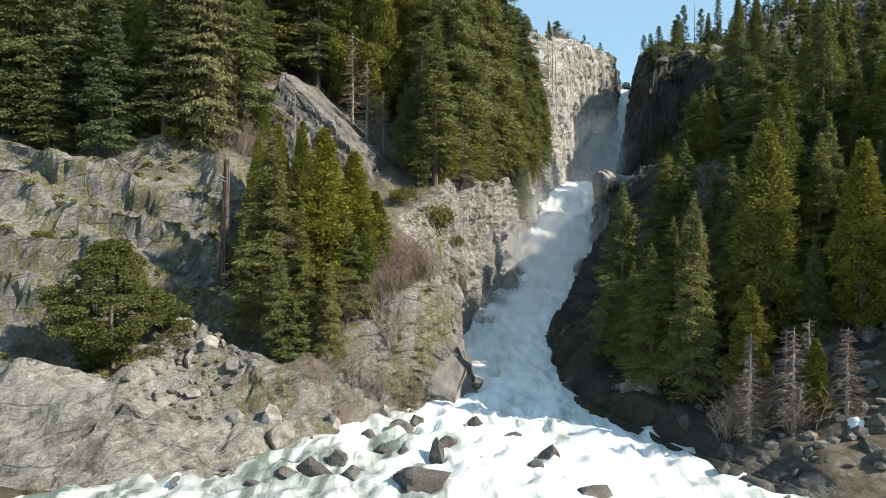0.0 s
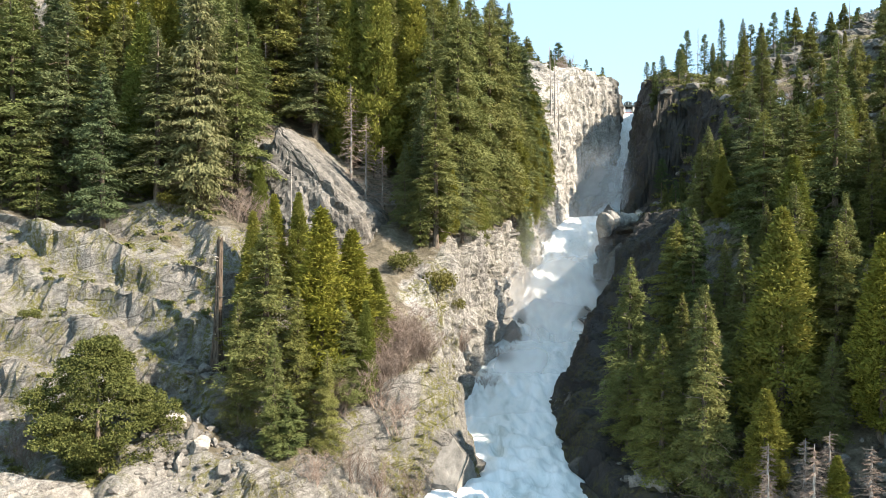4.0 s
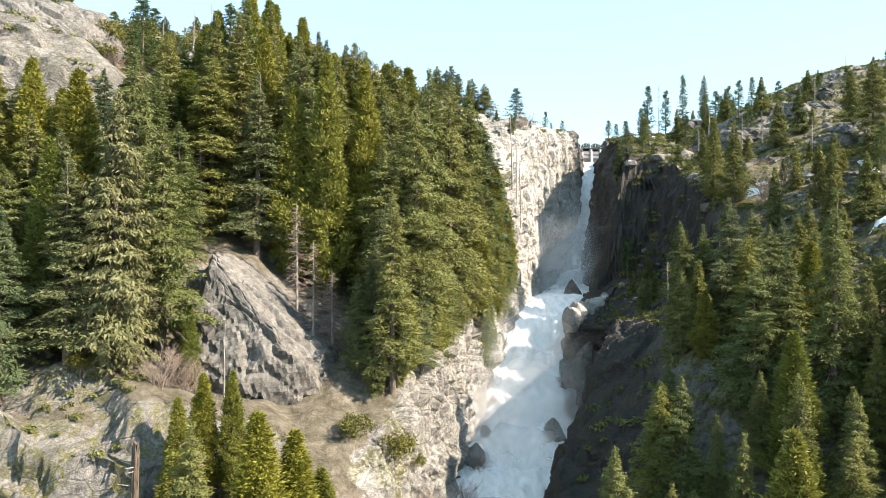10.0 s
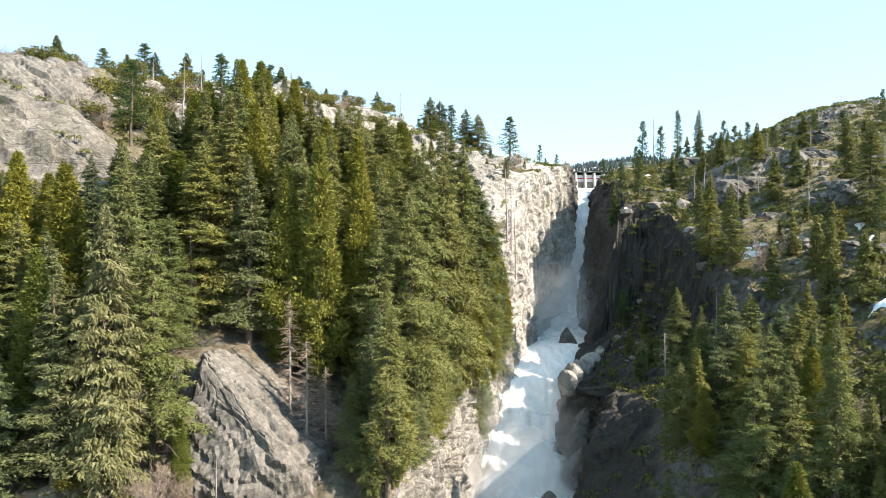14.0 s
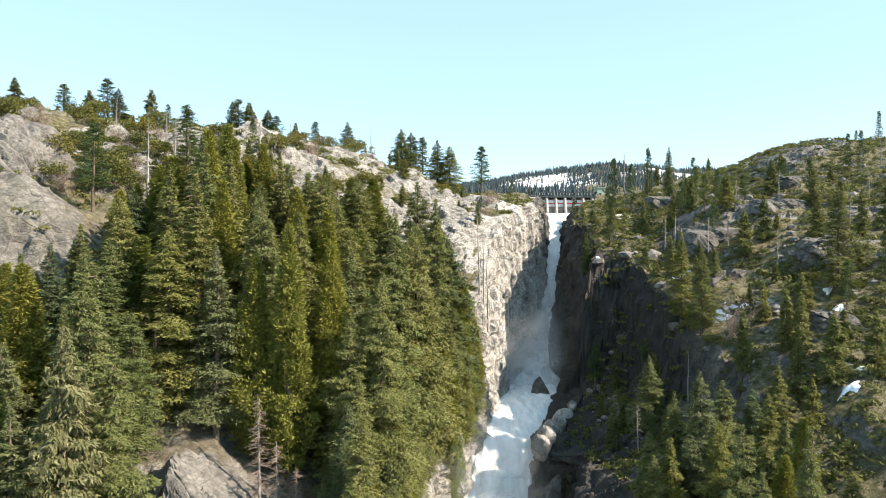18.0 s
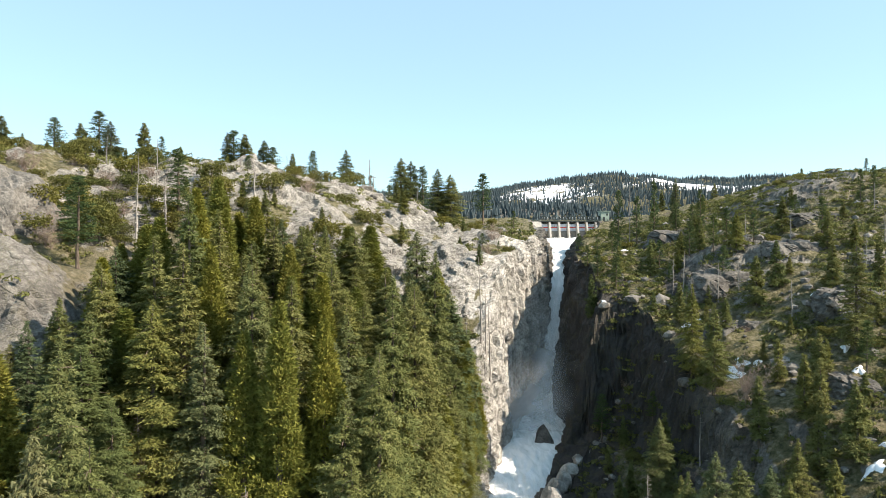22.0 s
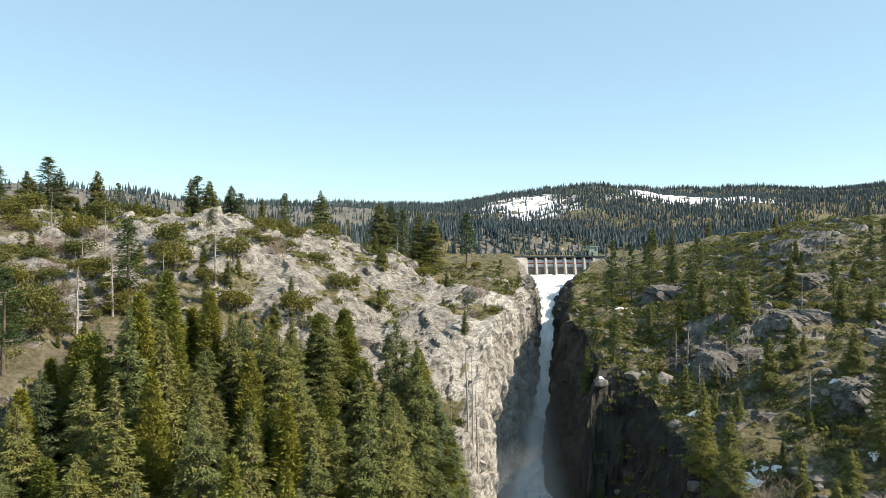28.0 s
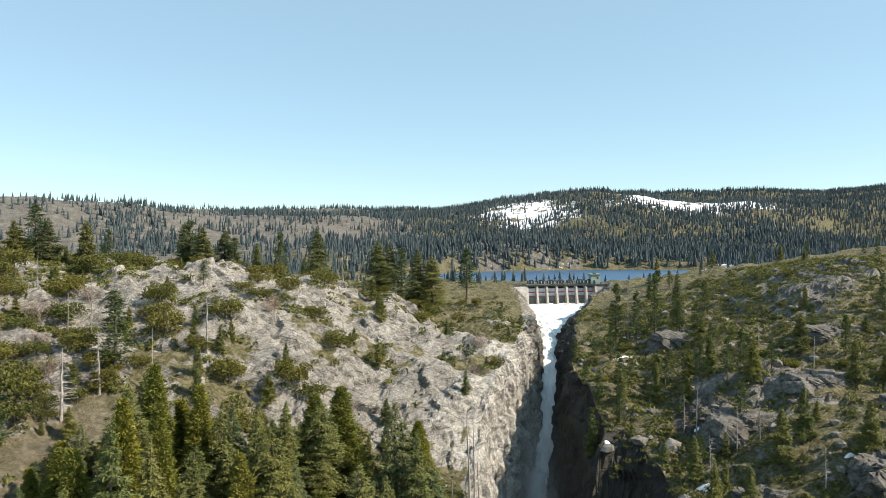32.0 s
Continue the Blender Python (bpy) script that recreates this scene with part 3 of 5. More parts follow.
    jump = np.max([E[:-1, :-1], E[:-1, 1:], E[1:, 1:], E[1:, :-1]], 0) - np.min([E[:-1, :-1], E[:-1, 1:], E[1:, 1:], E[1:, :-1]], 0)
    me.polygons.foreach_set("use_smooth", (jump < 0.4).ravel())
    lines = []
    for i in range(len(ys)):
        order = np.argsort(P[i, :, 0])
        lines.append(np.interp(HX, P[i, order, 0], P[i, order, 2]))
    lines = np.array(lines)
    i = np.clip(np.searchsorted(ys, HY) - 1, 0, len(ys) - 2)
    k = ((HY - ys[i]) / (ys[i + 1] - ys[i]))[:, None]
    HEIGHTS[:] = lines[i] * (1 - k) + lines[i + 1] * k
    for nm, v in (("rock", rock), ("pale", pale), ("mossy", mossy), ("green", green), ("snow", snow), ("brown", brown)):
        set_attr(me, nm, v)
    return tagged(new("ground", me), "rugged granite gorge slopes with soil and forest floor", "ground", "", "structure")


ground = build_ground()


def build_river():
    ys = np.concatenate([np.arange(-250, 40, 10.0), np.arange(40, 418, 0.55)])
    xl, xr = edges(ys)
    ks = np.linspace(-0.05, 1.05, 64)
    X = xl[:, None] + (xr - xl)[:, None] * ks[None]
    Y = np.repeat(ys[:, None], len(ks), 1)
    Z = np.repeat(water_z(ys)[:, None], len(ks), 1)
    fall = np.gradient(water_z(ys), ys)
    steep = np.clip(fall, 0, 2.2)[:, None]
    rough = 0.5 + 0.6 * np.clip(steep, 0, 1) + 0.5 * step(112, 90, ys)[:, None]
    for i, j in np.argwhere(Y > 50):
        q = Vector((X[i, j] * 0.55, Y[i, j] * 0.28, 0.0))
        Z[i, j] += rough[i, 0] * (1.5 * (0.45 - abs(noise.noise(q * 0.8))) + 0.22 * noise.noise(q * 2.0) + 0.7 * noise.noise(q))
    Z -= 0.9 * (np.abs(ks - 0.5) * 2)[None] ** 6 * step(85, 110, Y)
    me = mesh_of("river", np.stack([X, Y, Z], -1).reshape(-1, 3), grid_faces(*X.shape), M_WATER, True)
    calm = step(92, 78, Y) * step(4, -10, X)
    set_attr(me, "foam", np.clip(0.68 + 0.20 * step(84, 112, Y) + 0.5 * steep + 0 * X - 0.38 * calm, 0, 1))
    return tagged(new("river", me), "white foaming river with cascades between rock walls", "river", "", "structure")


river = build_river()
lake_me = mesh_of("lake", [(20, 420.5, 119.2), (420, 420.5, 119.2), (420, 690, 119.2), (20, 690, 119.2)], [(0, 1, 2, 3)], M_LAKE)
lake = tagged(new("lake", lake_me), "calm blue reservoir water behind the dam", "lake", "", "structure")


# ---- trees: built once by kind, then copied ----
class Mesh:
    def __init__(self):
        self.v, self.f = [], []

    def tube(self, pts, radii, sides=6):
        base = len(self.v)
        for k, (p, r) in enumerate(zip(pts, radii)):
            d = (Vector(pts[min(k + 1, len(pts) - 1)]) - Vector(pts[max(k - 1, 0)])).normalized()
            a = d.orthogonal().normalized()
            b = d.cross(a)
            for s in range(sides):
                t = 6.2832 * s / sides
                self.v.append(Vector(p) + (a * math.cos(t) + b * math.sin(t)) * r)
        for k in range(len(pts) - 1):
            for s in range(sides):
                i, j = base + k * sides + s, base + k * sides + (s + 1) % sides
                self.f.append((i, j, j + sides, i + sides))

    def spray(self, p, d, length, width, up, curl=0.12):
        """One flat needle spray: a pointed blade."""
        b = len(self.v)
        side = d.cross(up)
        side = side.normalized() if side.length > 1e-3 else Vector((1, 0, 0))
        mid = p + d * (length * 0.35) + up * (length * curl)
        self.v += [mid + side * width, p + d * length - up * (length * curl), mid - side * width]
        self.f += [(b, b + 1, b + 2)]

    def made(self, name, mat, smooth=False):
        return mesh_of(name, self.v, self.f, mat, smooth)


def rand_dir(r, low=-0.3, high=0.6):
    a, z = r.uniform(0, 6.2832), r.uniform(low, high)
    return Vector((math.cos(a), math.sin(a), z)).normalized()


def trunk_mesh(r, h, base, mat, bend=0.012, sides=7):
    m = Mesh()
    pts, rad = [], []
    ax, ay = r.uniform(-bend, bend), r.uniform(-bend, bend)
    for k in range(9):
        t = k / 8
        pts.append((h * ax * t * t + 0.05 * r.uniform(-1, 1), h * ay * t * t + 0.05 * r.uniform(-1, 1), -0.8 + (h + 0.8) * t))
        rad.append(base * (1.25 if k == 0 else 1) * (1 - t) ** 0.8 + 0.03)
    m.tube(pts, rad, sides)
    return m.made("trunk", mat, True)


def blades(P, D, N, L, W):
    """Many small pointed blades: root, way, facing, length and half width of each."""
    D = D / (np.linalg.norm(D, axis=1, keepdims=True) + 1e-9)
    S = np.cross(D, N)
    S /= np.linalg.norm(S, axis=1, keepdims=True) + 1e-9
    L, W = L[:, None], W[:, None]
    return np.stack([P - S * W, P + D * L, P + S * W], 1).reshape(-1, 3)


def blade_mesh(name, sets, mat):
    v = np.concatenate(sets)
    return mesh_of(name, v, np.arange(len(v)).reshape(-1, 3), mat)


def fir_crown(r, h, spread, start, count, droop, mat, fullness=1.0, fine=1.0, hang=0.15, taper=0.78):
    """Boughs in uneven whorls, each a flat drooping pad of small needle sprays."""
    g = np.random.RandomState(r.randrange(1 << 30))
    lobes = g.uniform(0, 6.28, 8)
    sets = []
    for k in range(count):
        t = start + (1 - start) * ((k + g.rand()) / count) ** 0.88
        az = g.uniform(0, 6.2832)
        w = (t - start) / (1 - start)
        uneven = 0.84 + 0.14 * math.sin(2 * az + lobes[0] + 7 * t) + 0.13 * math.sin(3 * az + lobes[1] - 15 * t) + 0.10 * math.sin(31 * t + lobes[2] + az)
        ln = max(0.3, spread * (1 - w) ** taper * min(1, 0.5 + 4 * w) * uneven * g.uniform(0.62, 1.12))
        rise = 0.38 * w - droop * (1 - w) + g.uniform(-0.13, 0.13)
        n = int(np.clip(ln * 29 * fullness, 12, 150))
        u = g.uniform(0.12, 1, n) ** 0.75
        lat = g.normal(size=n) * 0.17 * ln * np.sqrt(np.clip(np.sin(np.pi * np.clip(u, 0, 0.97)), 0.08, 1))
        out, side = np.array([math.cos(az), math.sin(az), 0]), np.array([-math.sin(az), math.cos(az), 0])
        P = np.array([0, 0, h * t]) + out * (ln * u)[:, None] + side * lat[:, None]
        P[:, 2] += ln * (rise * u - 0.20 * u * u) - 0.35 * np.abs(lat) + g.normal(size=n) * 0.13
        D = out * g.uniform(0.2, 1.0, (n, 1)) + side * (np.sign(lat) * g.uniform(0.1, 0.9, n))[:, None] + 0.35 * g.normal(size=(n, 3)) - np.array([0, 0, hang]) * g.uniform(0.2, 2.2, (n, 1))
        N = np.array([0, 0, 0.75]) + 0.45 * out + 0.45 * g.normal(size=(n, 3))
        L = g.uniform(0.26, 0.60, n) * fine * (0.55 + 0.45 * min(1, (1 - w) * 6))
        sets.append(blades(P, D, N, L, L * g.uniform(0.14, 0.23, n)))
    n = 26
    P = np.stack([0.05 * g.normal(size=n), 0.05 * g.normal(size=n), h * g.uniform(0.955, 1.0, n)], 1)
    sets.append(blades(P, g.normal(size=(n, 3)) * [1, 1, 0.5] + [0, 0, 0.9], g.normal(size=(n, 3)), g.uniform(0.25, 0.5, n), g.uniform(0.05, 0.1, n)))
    return blade_mesh("crown", sets, mat)


def cedar_crown(r, h, spread, start, count, mat):
    """A dense spire of rounded clumps, each of many upswept flat sprays."""
    g = np.random.RandomState(r.randrange(1 << 30))
    ph = g.uniform(0, 6.28, 4)
    sets = []
    for k in range(count):
        t = start + (1 - start) * ((k + g.rand()) / count) ** 0.92
        az = g.uniform(0, 6.2832)
        w = (t - start) / (1 - start)
        env = spread * min(1, 0.4 + 3 * w) * (1 - w ** 1.35) ** 0.85
        rad = env * (0.80 + 0.15 * math.sin(3 * az + ph[0] + 9 * t) + 0.13 * math.sin(23 * t + ph[1] + 2 * az)) * g.uniform(0.55, 1.05)
        size = g.uniform(0.55, 1.05) * (0.45 + 0.55 * min(1, (1 - w) * 3))
        n = int(96 * size)
        q = g.normal(size=(n, 3))
        q /= np.linalg.norm(q, axis=1, keepdims=True)
        out = np.array([math.cos(az), math.sin(az), 0])
        c = out * rad + np.array([0, 0, h * t])
        P = c + q * [size, size, size * 0.85] * g.uniform(0.45, 1.0, (n, 1))
        D = 0.5 * q + 0.35 * out + np.array([0, 0, 0.35]) + 0.4 * g.normal(size=(n, 3))
        N = 0.7 * q + 0.4 * out + np.array([0, 0, 0.25]) + 0.35 * g.normal(size=(n, 3))
        L = g.uniform(0.24, 0.52, n)
        sets.append(blades(P, D, N, L, L * g.uniform(0.16, 0.27, n)))
    return blade_mesh("crown", sets, mat)


def pine_crown(r, h, spread, start, tufts, mat):
    """Open crown of needle tufts on separate boughs."""
    m = Mesh()
    for k in range(tufts):
        t = start + (1 - start) * ((k + r.random()) / tufts)
        az = r.uniform(0, 6.2832)
        w = (t - start) / (1 - start)
        ln = spread * (1 - w) ** 0.85 * r.uniform(0.45, 1.15) * min(1, 0.6 + 2.5 * w) + 0.2
        out = Vector((math.cos(az), math.sin(az), r.uniform(-0.15, 0.3)))
        c = Vector((0, 0, h * t)) + out * ln
        m.tube([Vector((0, 0, h * t - 0.1)), Vector((0, 0, h * t)) + out * ln * 0.9], [0.05, 0.02], 3)
        for u in (0.55, 0.8, 1.0):
            q = Vector((0, 0, h * t)) + out * ln * u
            for _ in range(8):
                d = (rand_dir(r, -0.5, 0.9) + out * 0.5).normalized()
                m.spray(q + 0.2 * rand_dir(r), d, r.uniform(0.35, 0.65), r.uniform(0.05, 0.10), rand_dir(r, -0.4, 1))
    return m.made("crown", mat)


def dead_limbs(r, h, spread, start, count, mat, twigs=3):
    m = Mesh()
    for k in range(count):
        t = start + (0.97 - start) * (k + r.random()) / count
        az = r.uniform(0, 6.2832)
        ln = spread * (1 - 0.8 * t) * r.uniform(0.35, 1.1)
        out = Vector((math.cos(az), math.sin(az), r.uniform(-0.45, 0.15)))
        p0 = Vector((0, 0, h * t))
        p1 = p0 + out * ln * 0.6
        p2 = p0 + out * ln - Vector((0, 0, 0.12 * ln))
        m.tube([p0, p1, p2], [0.06, 0.035, 0.012], 3)
        for _ in range(twigs):
            q = p0 + out * ln * r.uniform(0.4, 0.95)
            m.tube([q, q + (rand_dir(r) + out * 0.4) * ln * 0.28], [0.02, 0.007], 3)
    return m.made("limbs", mat)


def twig_bush(r, size, mat):
    """A leafless thicket of rising, forking stems."""
    m = Mesh()
    for _ in range(26):
        az = r.uniform(0, 6.2832)
        d = Vector((math.cos(az) * r.uniform(0.1, 0.75), math.sin(az) * r.uniform(0.1, 0.75), 1)).normalized()
        p0 = Vector((r.uniform(-0.5, 0.5), r.uniform(-0.5, 0.5), -0.2)) * size * 0.35
        ln = size * r.uniform(0.6, 1.1)
        p1 = p0 + d * ln * 0.5
        p2 = p1 + (d + 0.25 * rand_dir(r)).normalized() * ln * 0.5
        m.tube([p0, p1, p2], [0.05, 0.032, 0.010], 3)
        for _ in range(10):
            u = r.uniform(0.25, 1)
            q = p0.lerp(p1, u * 2) if u < 0.5 else p1.lerp(p2, u * 2 - 1)
            e = q + (d * 0.6 + rand_dir(r, -0.2, 0.8)).normalized() * ln * r.uniform(0.15, 0.36)
            m.tube([q, e], [0.020, 0.008], 3)
            m.tube([q.lerp(e, 0.5), q.lerp(e, 0.5) + rand_dir(r, 0, 0.9) * ln * 0.13], [0.012, 0.006], 3)
    return m.made("stems", mat)


def leaf_clump(r, m, c, rx, rz, count, size):
    for _ in range(count):
        d = rand_dir(r, -0.4, 1.3)
        p = c + Vector((d.x * rx, d.y * rx, d.z * rz)) * r.uniform(0.55, 1.0)
        m.spray(p, (d + 0.9 * rand_dir(r, -0.6, 0.8)).normalized(), size * r.uniform(0.6, 1.3), size * r.uniform(0.25, 0.42), rand_dir(r, -0.2, 1.2))


def bush_crown(r, radius, height, mat):
    m = Mesh()
    for _ in range(34):
        d = rand_dir(r, -0.1, 1.4)
        c = Vector((d.x * radius, d.y * radius, height * 0.45 + d.z * height * 0.5)) * r.uniform(0.55, 0.95)
        leaf_clump(r, m, c, radius * 0.34, height * 0.2, 46, 0.42)
    return m.made("crown", mat)


def tree_of(name, label, category, group, **parts):
    root = new(name)
    root.empty_display_size = 0.5
    tagged(root, label, category, group)
    for nm, me in parts.items():
        ob = part_of(nm, me, root)
        if nm in ("branchwork", "thicket"):
            tagged(ob, kind="stuff")
    return root


R = random.Random(7)
KINDS = {"n": [], "f": [], "s": [], "w": [], "c": [], "p": [], "d": [], "b": [], "g": []}
FIR_LABEL = "tall dark green fir with drooping boughs on the slope"
for k in range(6):
    sp = (6.2, 7.0, 5.6, 7.6, 5.4, 6.5)[k]
    KINDS["f"].append((30, tree_of("fir_tree", FIR_LABEL, "conifer", "conifers of the gorge",
                       trunk=trunk_mesh(R, 29.5, 0.42, M_BARK), branchwork=dead_limbs(R, 29, sp * 0.95, 0.05, 36, M_TWIG, 1), crown=fir_crown(R, 30, sp, 0.07 + 0.03 * (k % 3), 330, 0.22 + 0.06 * (k % 3), M_BLUE_FIR if k % 3 == 1 else M_FIR, 1.0, 1.0, 0.15 + 0.12 * (k % 2), 0.66 + 0.1 * (k % 3)))))
for k in range(3):
    KINDS["n"].append((25, tree_of("fir_tree", FIR_LABEL, "conifer", "conifers of the gorge",
                       trunk=trunk_mesh(R, 24.5, 0.38, M_BARK), branchwork=dead_limbs(R, 24, 4.4, 0.04, 60, M_TWIG, 2), crown=fir_crown(R, 25, (4.8, 4.2, 5.4)[k], 0.05, 380, 0.26, M_FIR, 1.3, 0.72))))
for k in range(3):
    KINDS["s"].append((11, tree_of("fir_tree", "young dark green fir on the rocky slope", "conifer", "conifers of the gorge",
                       trunk=trunk_mesh(R, 10.8, 0.16, M_BARK), crown=fir_crown(R, 11, (2.5, 2.9, 2.1)[k], 0.08, 150, 0.15, M_FIR, 1.5, 0.9))))
KINDS["w"].append((30, tree_of("fir_tree", "very tall pale grey-green fir hung with drooping sprays", "conifer", "conifers of the gorge",
                   trunk=trunk_mesh(R, 29.5, 0.5, M_BARK), branchwork=dead_limbs(R, 29, 5.0, 0.05, 60, M_TWIG, 2), crown=fir_crown(R, 30, 5.4, 0.05, 360, 0.30, M_GREY_FIR, 1.0, 1.15, 0.75, 0.6))))
for k in range(4):
    KINDS["c"].append((24, tree_of("cedar_tree", "yellow-green incense cedar with dense upswept sprays", "conifer", "conifers of the gorge",
                       trunk=trunk_mesh(R, 23, 0.45, M_BARK), crown=cedar_crown(R, 24, (3.3, 4.0, 2.9, 3.6)[k], 0.05, 420, M_CEDAR))))
for k in range(3):
    KINDS["p"].append((14, tree_of("pine_tree", "open-crowned dark pine standing on bare rock", "conifer", "pines of the rim",
                       trunk=trunk_mesh(R, 13.8, 0.2, M_BARK, 0.02), crown=pine_crown(R, 14, (2.3, 2.6, 1.9)[k], (0.18, 0.28, 0.10)[k], 110, M_PINE))))
for k in range(2):
    KINDS["d"].append((14, tree_of("dead_tree", "grey leafless snag with broken limbs", "dead tree", "dead snags",
                       trunk=trunk_mesh(R, 14, 0.15, M_SNAG, 0.02, 6), branchwork=dead_limbs(R, 14, 2.2, 0.2, 46, M_SNAG))))
for k in range(3):
    KINDS["b"].append((5, tree_of("bare_shrub", "leafless brown shrub with many thin stems", "shrub", "bare shrubs", thicket=twig_bush(R, 5, M_TWIG))))
for k in range(2):
    KINDS["g"].append((4, tree_of("leafy_bush", "rounded olive-green evergreen bush", "bush", "green bushes",
                       trunk=trunk_mesh(R, 2.5, 0.16, M_BARK), crown=bush_crown(R, 2.6, 4, M_BUSH))))
USED = set()


# the height that the treetops of the left forest reach
CANOPY_Y = (100, 120, 140, 160, 180, 200, 220, 240)
CANOPY = {
    -90: (88, 91, 94, 92, 88, 85, 81, 79),
    -75: (88, 91, 95, 91, 88, 85, 88, 97),
    -60: (88, 91, 94, 91, 92, 101, 101, 104),
    -45: (88, 91, 96, 105, 111, 114, 117, 114),
    -30: (90, 99, 107, 116, 121, 124, 112, 104),
    -15: (98, 101, 104, 108, 111, 113, 110, 107),
    0: (93, 98, 102, 106, 110, 112, 113, 109),
    15: (76, 80, 92, 101, 107, 111, 112, 108),
    30: (69, 71, 73, 72, 72, 73, 82, 88),
    45: (63, 65, 66, 67, 64, 61, 59, 56),
}


def plant(kind, x, y, height, wide=1.0, sink=0.3, z=None):
    """Stand a tree of that kind at x, y: the first of each build is used itself, the rest are copies."""
    h0, ob = R.choice(KINDS["n" if kind == "f" and y < 112 and height > 12 else "s" if kind == "f" and height < 14.5 else kind])
    zz = at_ground(x, y) if z is None else z
    if kind in "fcw" and height > 9 and x < 40 and 110 < y < 240:
        height = min(height, float(table(np.array(x), np.array(y), CANOPY_Y, CANOPY)) + 1.0 - zz)
        if height < 6:
            return None
    s = height / h0
    w = min(s, 1.15 + 0.3 * (s - 1.15) if s > 1.15 else s) * wide * R.uniform(0.92, 1.1) * (1 + 0.35 * max(0, 1 - s))
    m = Matrix.Translation((x, y, zz - sink)) @ Matrix.Rotation(R.uniform(0, 6.28), 4, "Z") @ Matrix.Diagonal((w, w, s, 1))
    if ob.name in USED:
        c = copy_thing(ob, m)
        c.matrix_basis = m
        return c
    USED.add(ob.name)
    ob.matrix_basis = m
    return ob


# x, y, height, kind
LEFT_FRONT = (
    (-22.2, 94, 23.6, 'f'), (-15.8, 97, 24.8, 'c'), (-12.2, 100, 20.4, 'c'), (-9.5, 103, 12.9, 'c'), (-25.9, 101, 16.7, 'c'), (-18.3, 89, 7.5, 'f'), (-12.8, 96, 13.6, 'f'),
)
LEFT_CLIFF = (
    (-64.9, 119, 19.4, 'f'), (-53.6, 117, 25.9, 'f'), (-50.4, 124, 31.4, 'c'), (-39.9, 121, 40.2, 'w'), (-35.8, 128, 36.0, 'f'), (-65.2, 130, 24.4, 'c'), (-24.5, 108, 15.3, 'c'),
)
LEFT_MID = (
    (-1.3, 132, 31.4, 'f'), (-6.4, 154, 41.9, 'c'), (-19.6, 152, 36.6, 'c'), (2.7, 151, 43.9, 'f'), (6.2, 172, 61.0, 'f'), (-42.6, 136, 40.6, 'f'), (-26.0, 150, 33.7, 'f'), (-60.7, 140, 33.6, 'c'), (-37.5, 142, 23.4, 'f'), (11.0, 178, 57.0, 'f'), (17.6, 200, 51.1, 'f'), (25.4, 215, 34.5, 'f'), (-12.7, 158, 34.8, 'f'), (-24.2, 155, 16.4, 'c'),
)
LEFT_BACK = (
    (-53.2, 140, 33.6, 'c'), (-43.8, 148, 28.5, 'f'), (-40.6, 158, 29.0, 'c'), (-50.0, 188, 22.4, 'f'), (-34.7, 187, 41.1, 'f'), (-27.4, 196, 29.7, 'c'), (-23.3, 176, 34.5, 'f'), (-37.3, 180, 22.2, 'c'), (-20.0, 200, 26.9, 'f'), (-13.9, 205, 26.1, 'f'), (-3.1, 210, 29.8, 'c'), (2.4, 215, 31.6, 'c'), (13.6, 205, 45.9, 'f'), (20.5, 225, 34.6, 'c'), (11.4, 188, 48.8, 'f'), (21.4, 205, 35.1, 'f'), (26.4, 212, 25.4, 'c'), (-6.2, 192, 29.0, 'f'), (5.6, 192, 43.2, 'f'), (-10.7, 180, 29.2, 'f'), (-48.3, 200, 8.3, 'f'), (-62.3, 196, 20.6, 'p'), (-49.5, 175, 18.5, 'f'), (-20.0, 178, 29.5, 'f'),
)
RIGHT_FRONT = (
    (26.2, 104, 26.2, 'f'), (29.4, 84, 25.5, 'f'), (39.2, 87, 28.7, 'c'), (34.4, 80, 13.1, 'c'), (37.7, 112, 22.3, 'f'), (36.3, 116, 20.8, 'f'), (39.5, 98, 22.1, 'f'), (43.9, 92, 18.8, 'c'), (37.7, 72, 8.6, 'c'), (58.2, 112, 16.9, 'f'), (59.7, 104, 15.7, 'f'), (33.1, 90, 16.7, 'f'), (54.8, 98, 8.3, 'f'),
)
RIGHT_MID = (
    (64.7, 180, 18.5, 'f'), (80.3, 197, 24.1, 'f'), (92.7, 204, 8.6, 'f'), (57.8, 110, 33.6, 'f'), (49.0, 140, 14.7, 'f'), (49.7, 132, 11.2, 'c'), (38.2, 118, 18.8, 'f'), (52.6, 125, 10.1, 'd'), (69.8, 118, 16.1, 'f'), (53.6, 112, 15.5, 'f'), (77.9, 150, 16.1, 'f'), (111.2, 180, 25.2, 'f'), (54.0, 100, 15.0, 'f'), (47.7, 110, 13.2, 'f'),
)
RIGHT_SLOPE = (
    (71.1, 192, 14.1, 'f'), (80.4, 186, 21.2, 'f'), (104.6, 228, 12.1, 'p'), (112.5, 214, 13.2, 'f'), (88.9, 165, 13.3, 'f'), (120.7, 202, 13.7, 'f'), (106.3, 170, 12.5, 'p'), (70.4, 244, 14.0, 'f'), (64.1, 168, 8.8, 'f'), (67.3, 164, 8.6, 'f'), (90.2, 162, 13.3, 'f'), (58.5, 171, 10.0, 'd'), (89.4, 150, 13.3, 'f'), (86.6, 210, 14.6, 'd'), (108.3, 200, 10.7, 'd'), (105.0, 211, 13.3, 'f'), (132.2, 200, 13.5, 'f'), (92.5, 235, 10.7, 'd'), (84.0, 178, 9.5, 'b'),
)
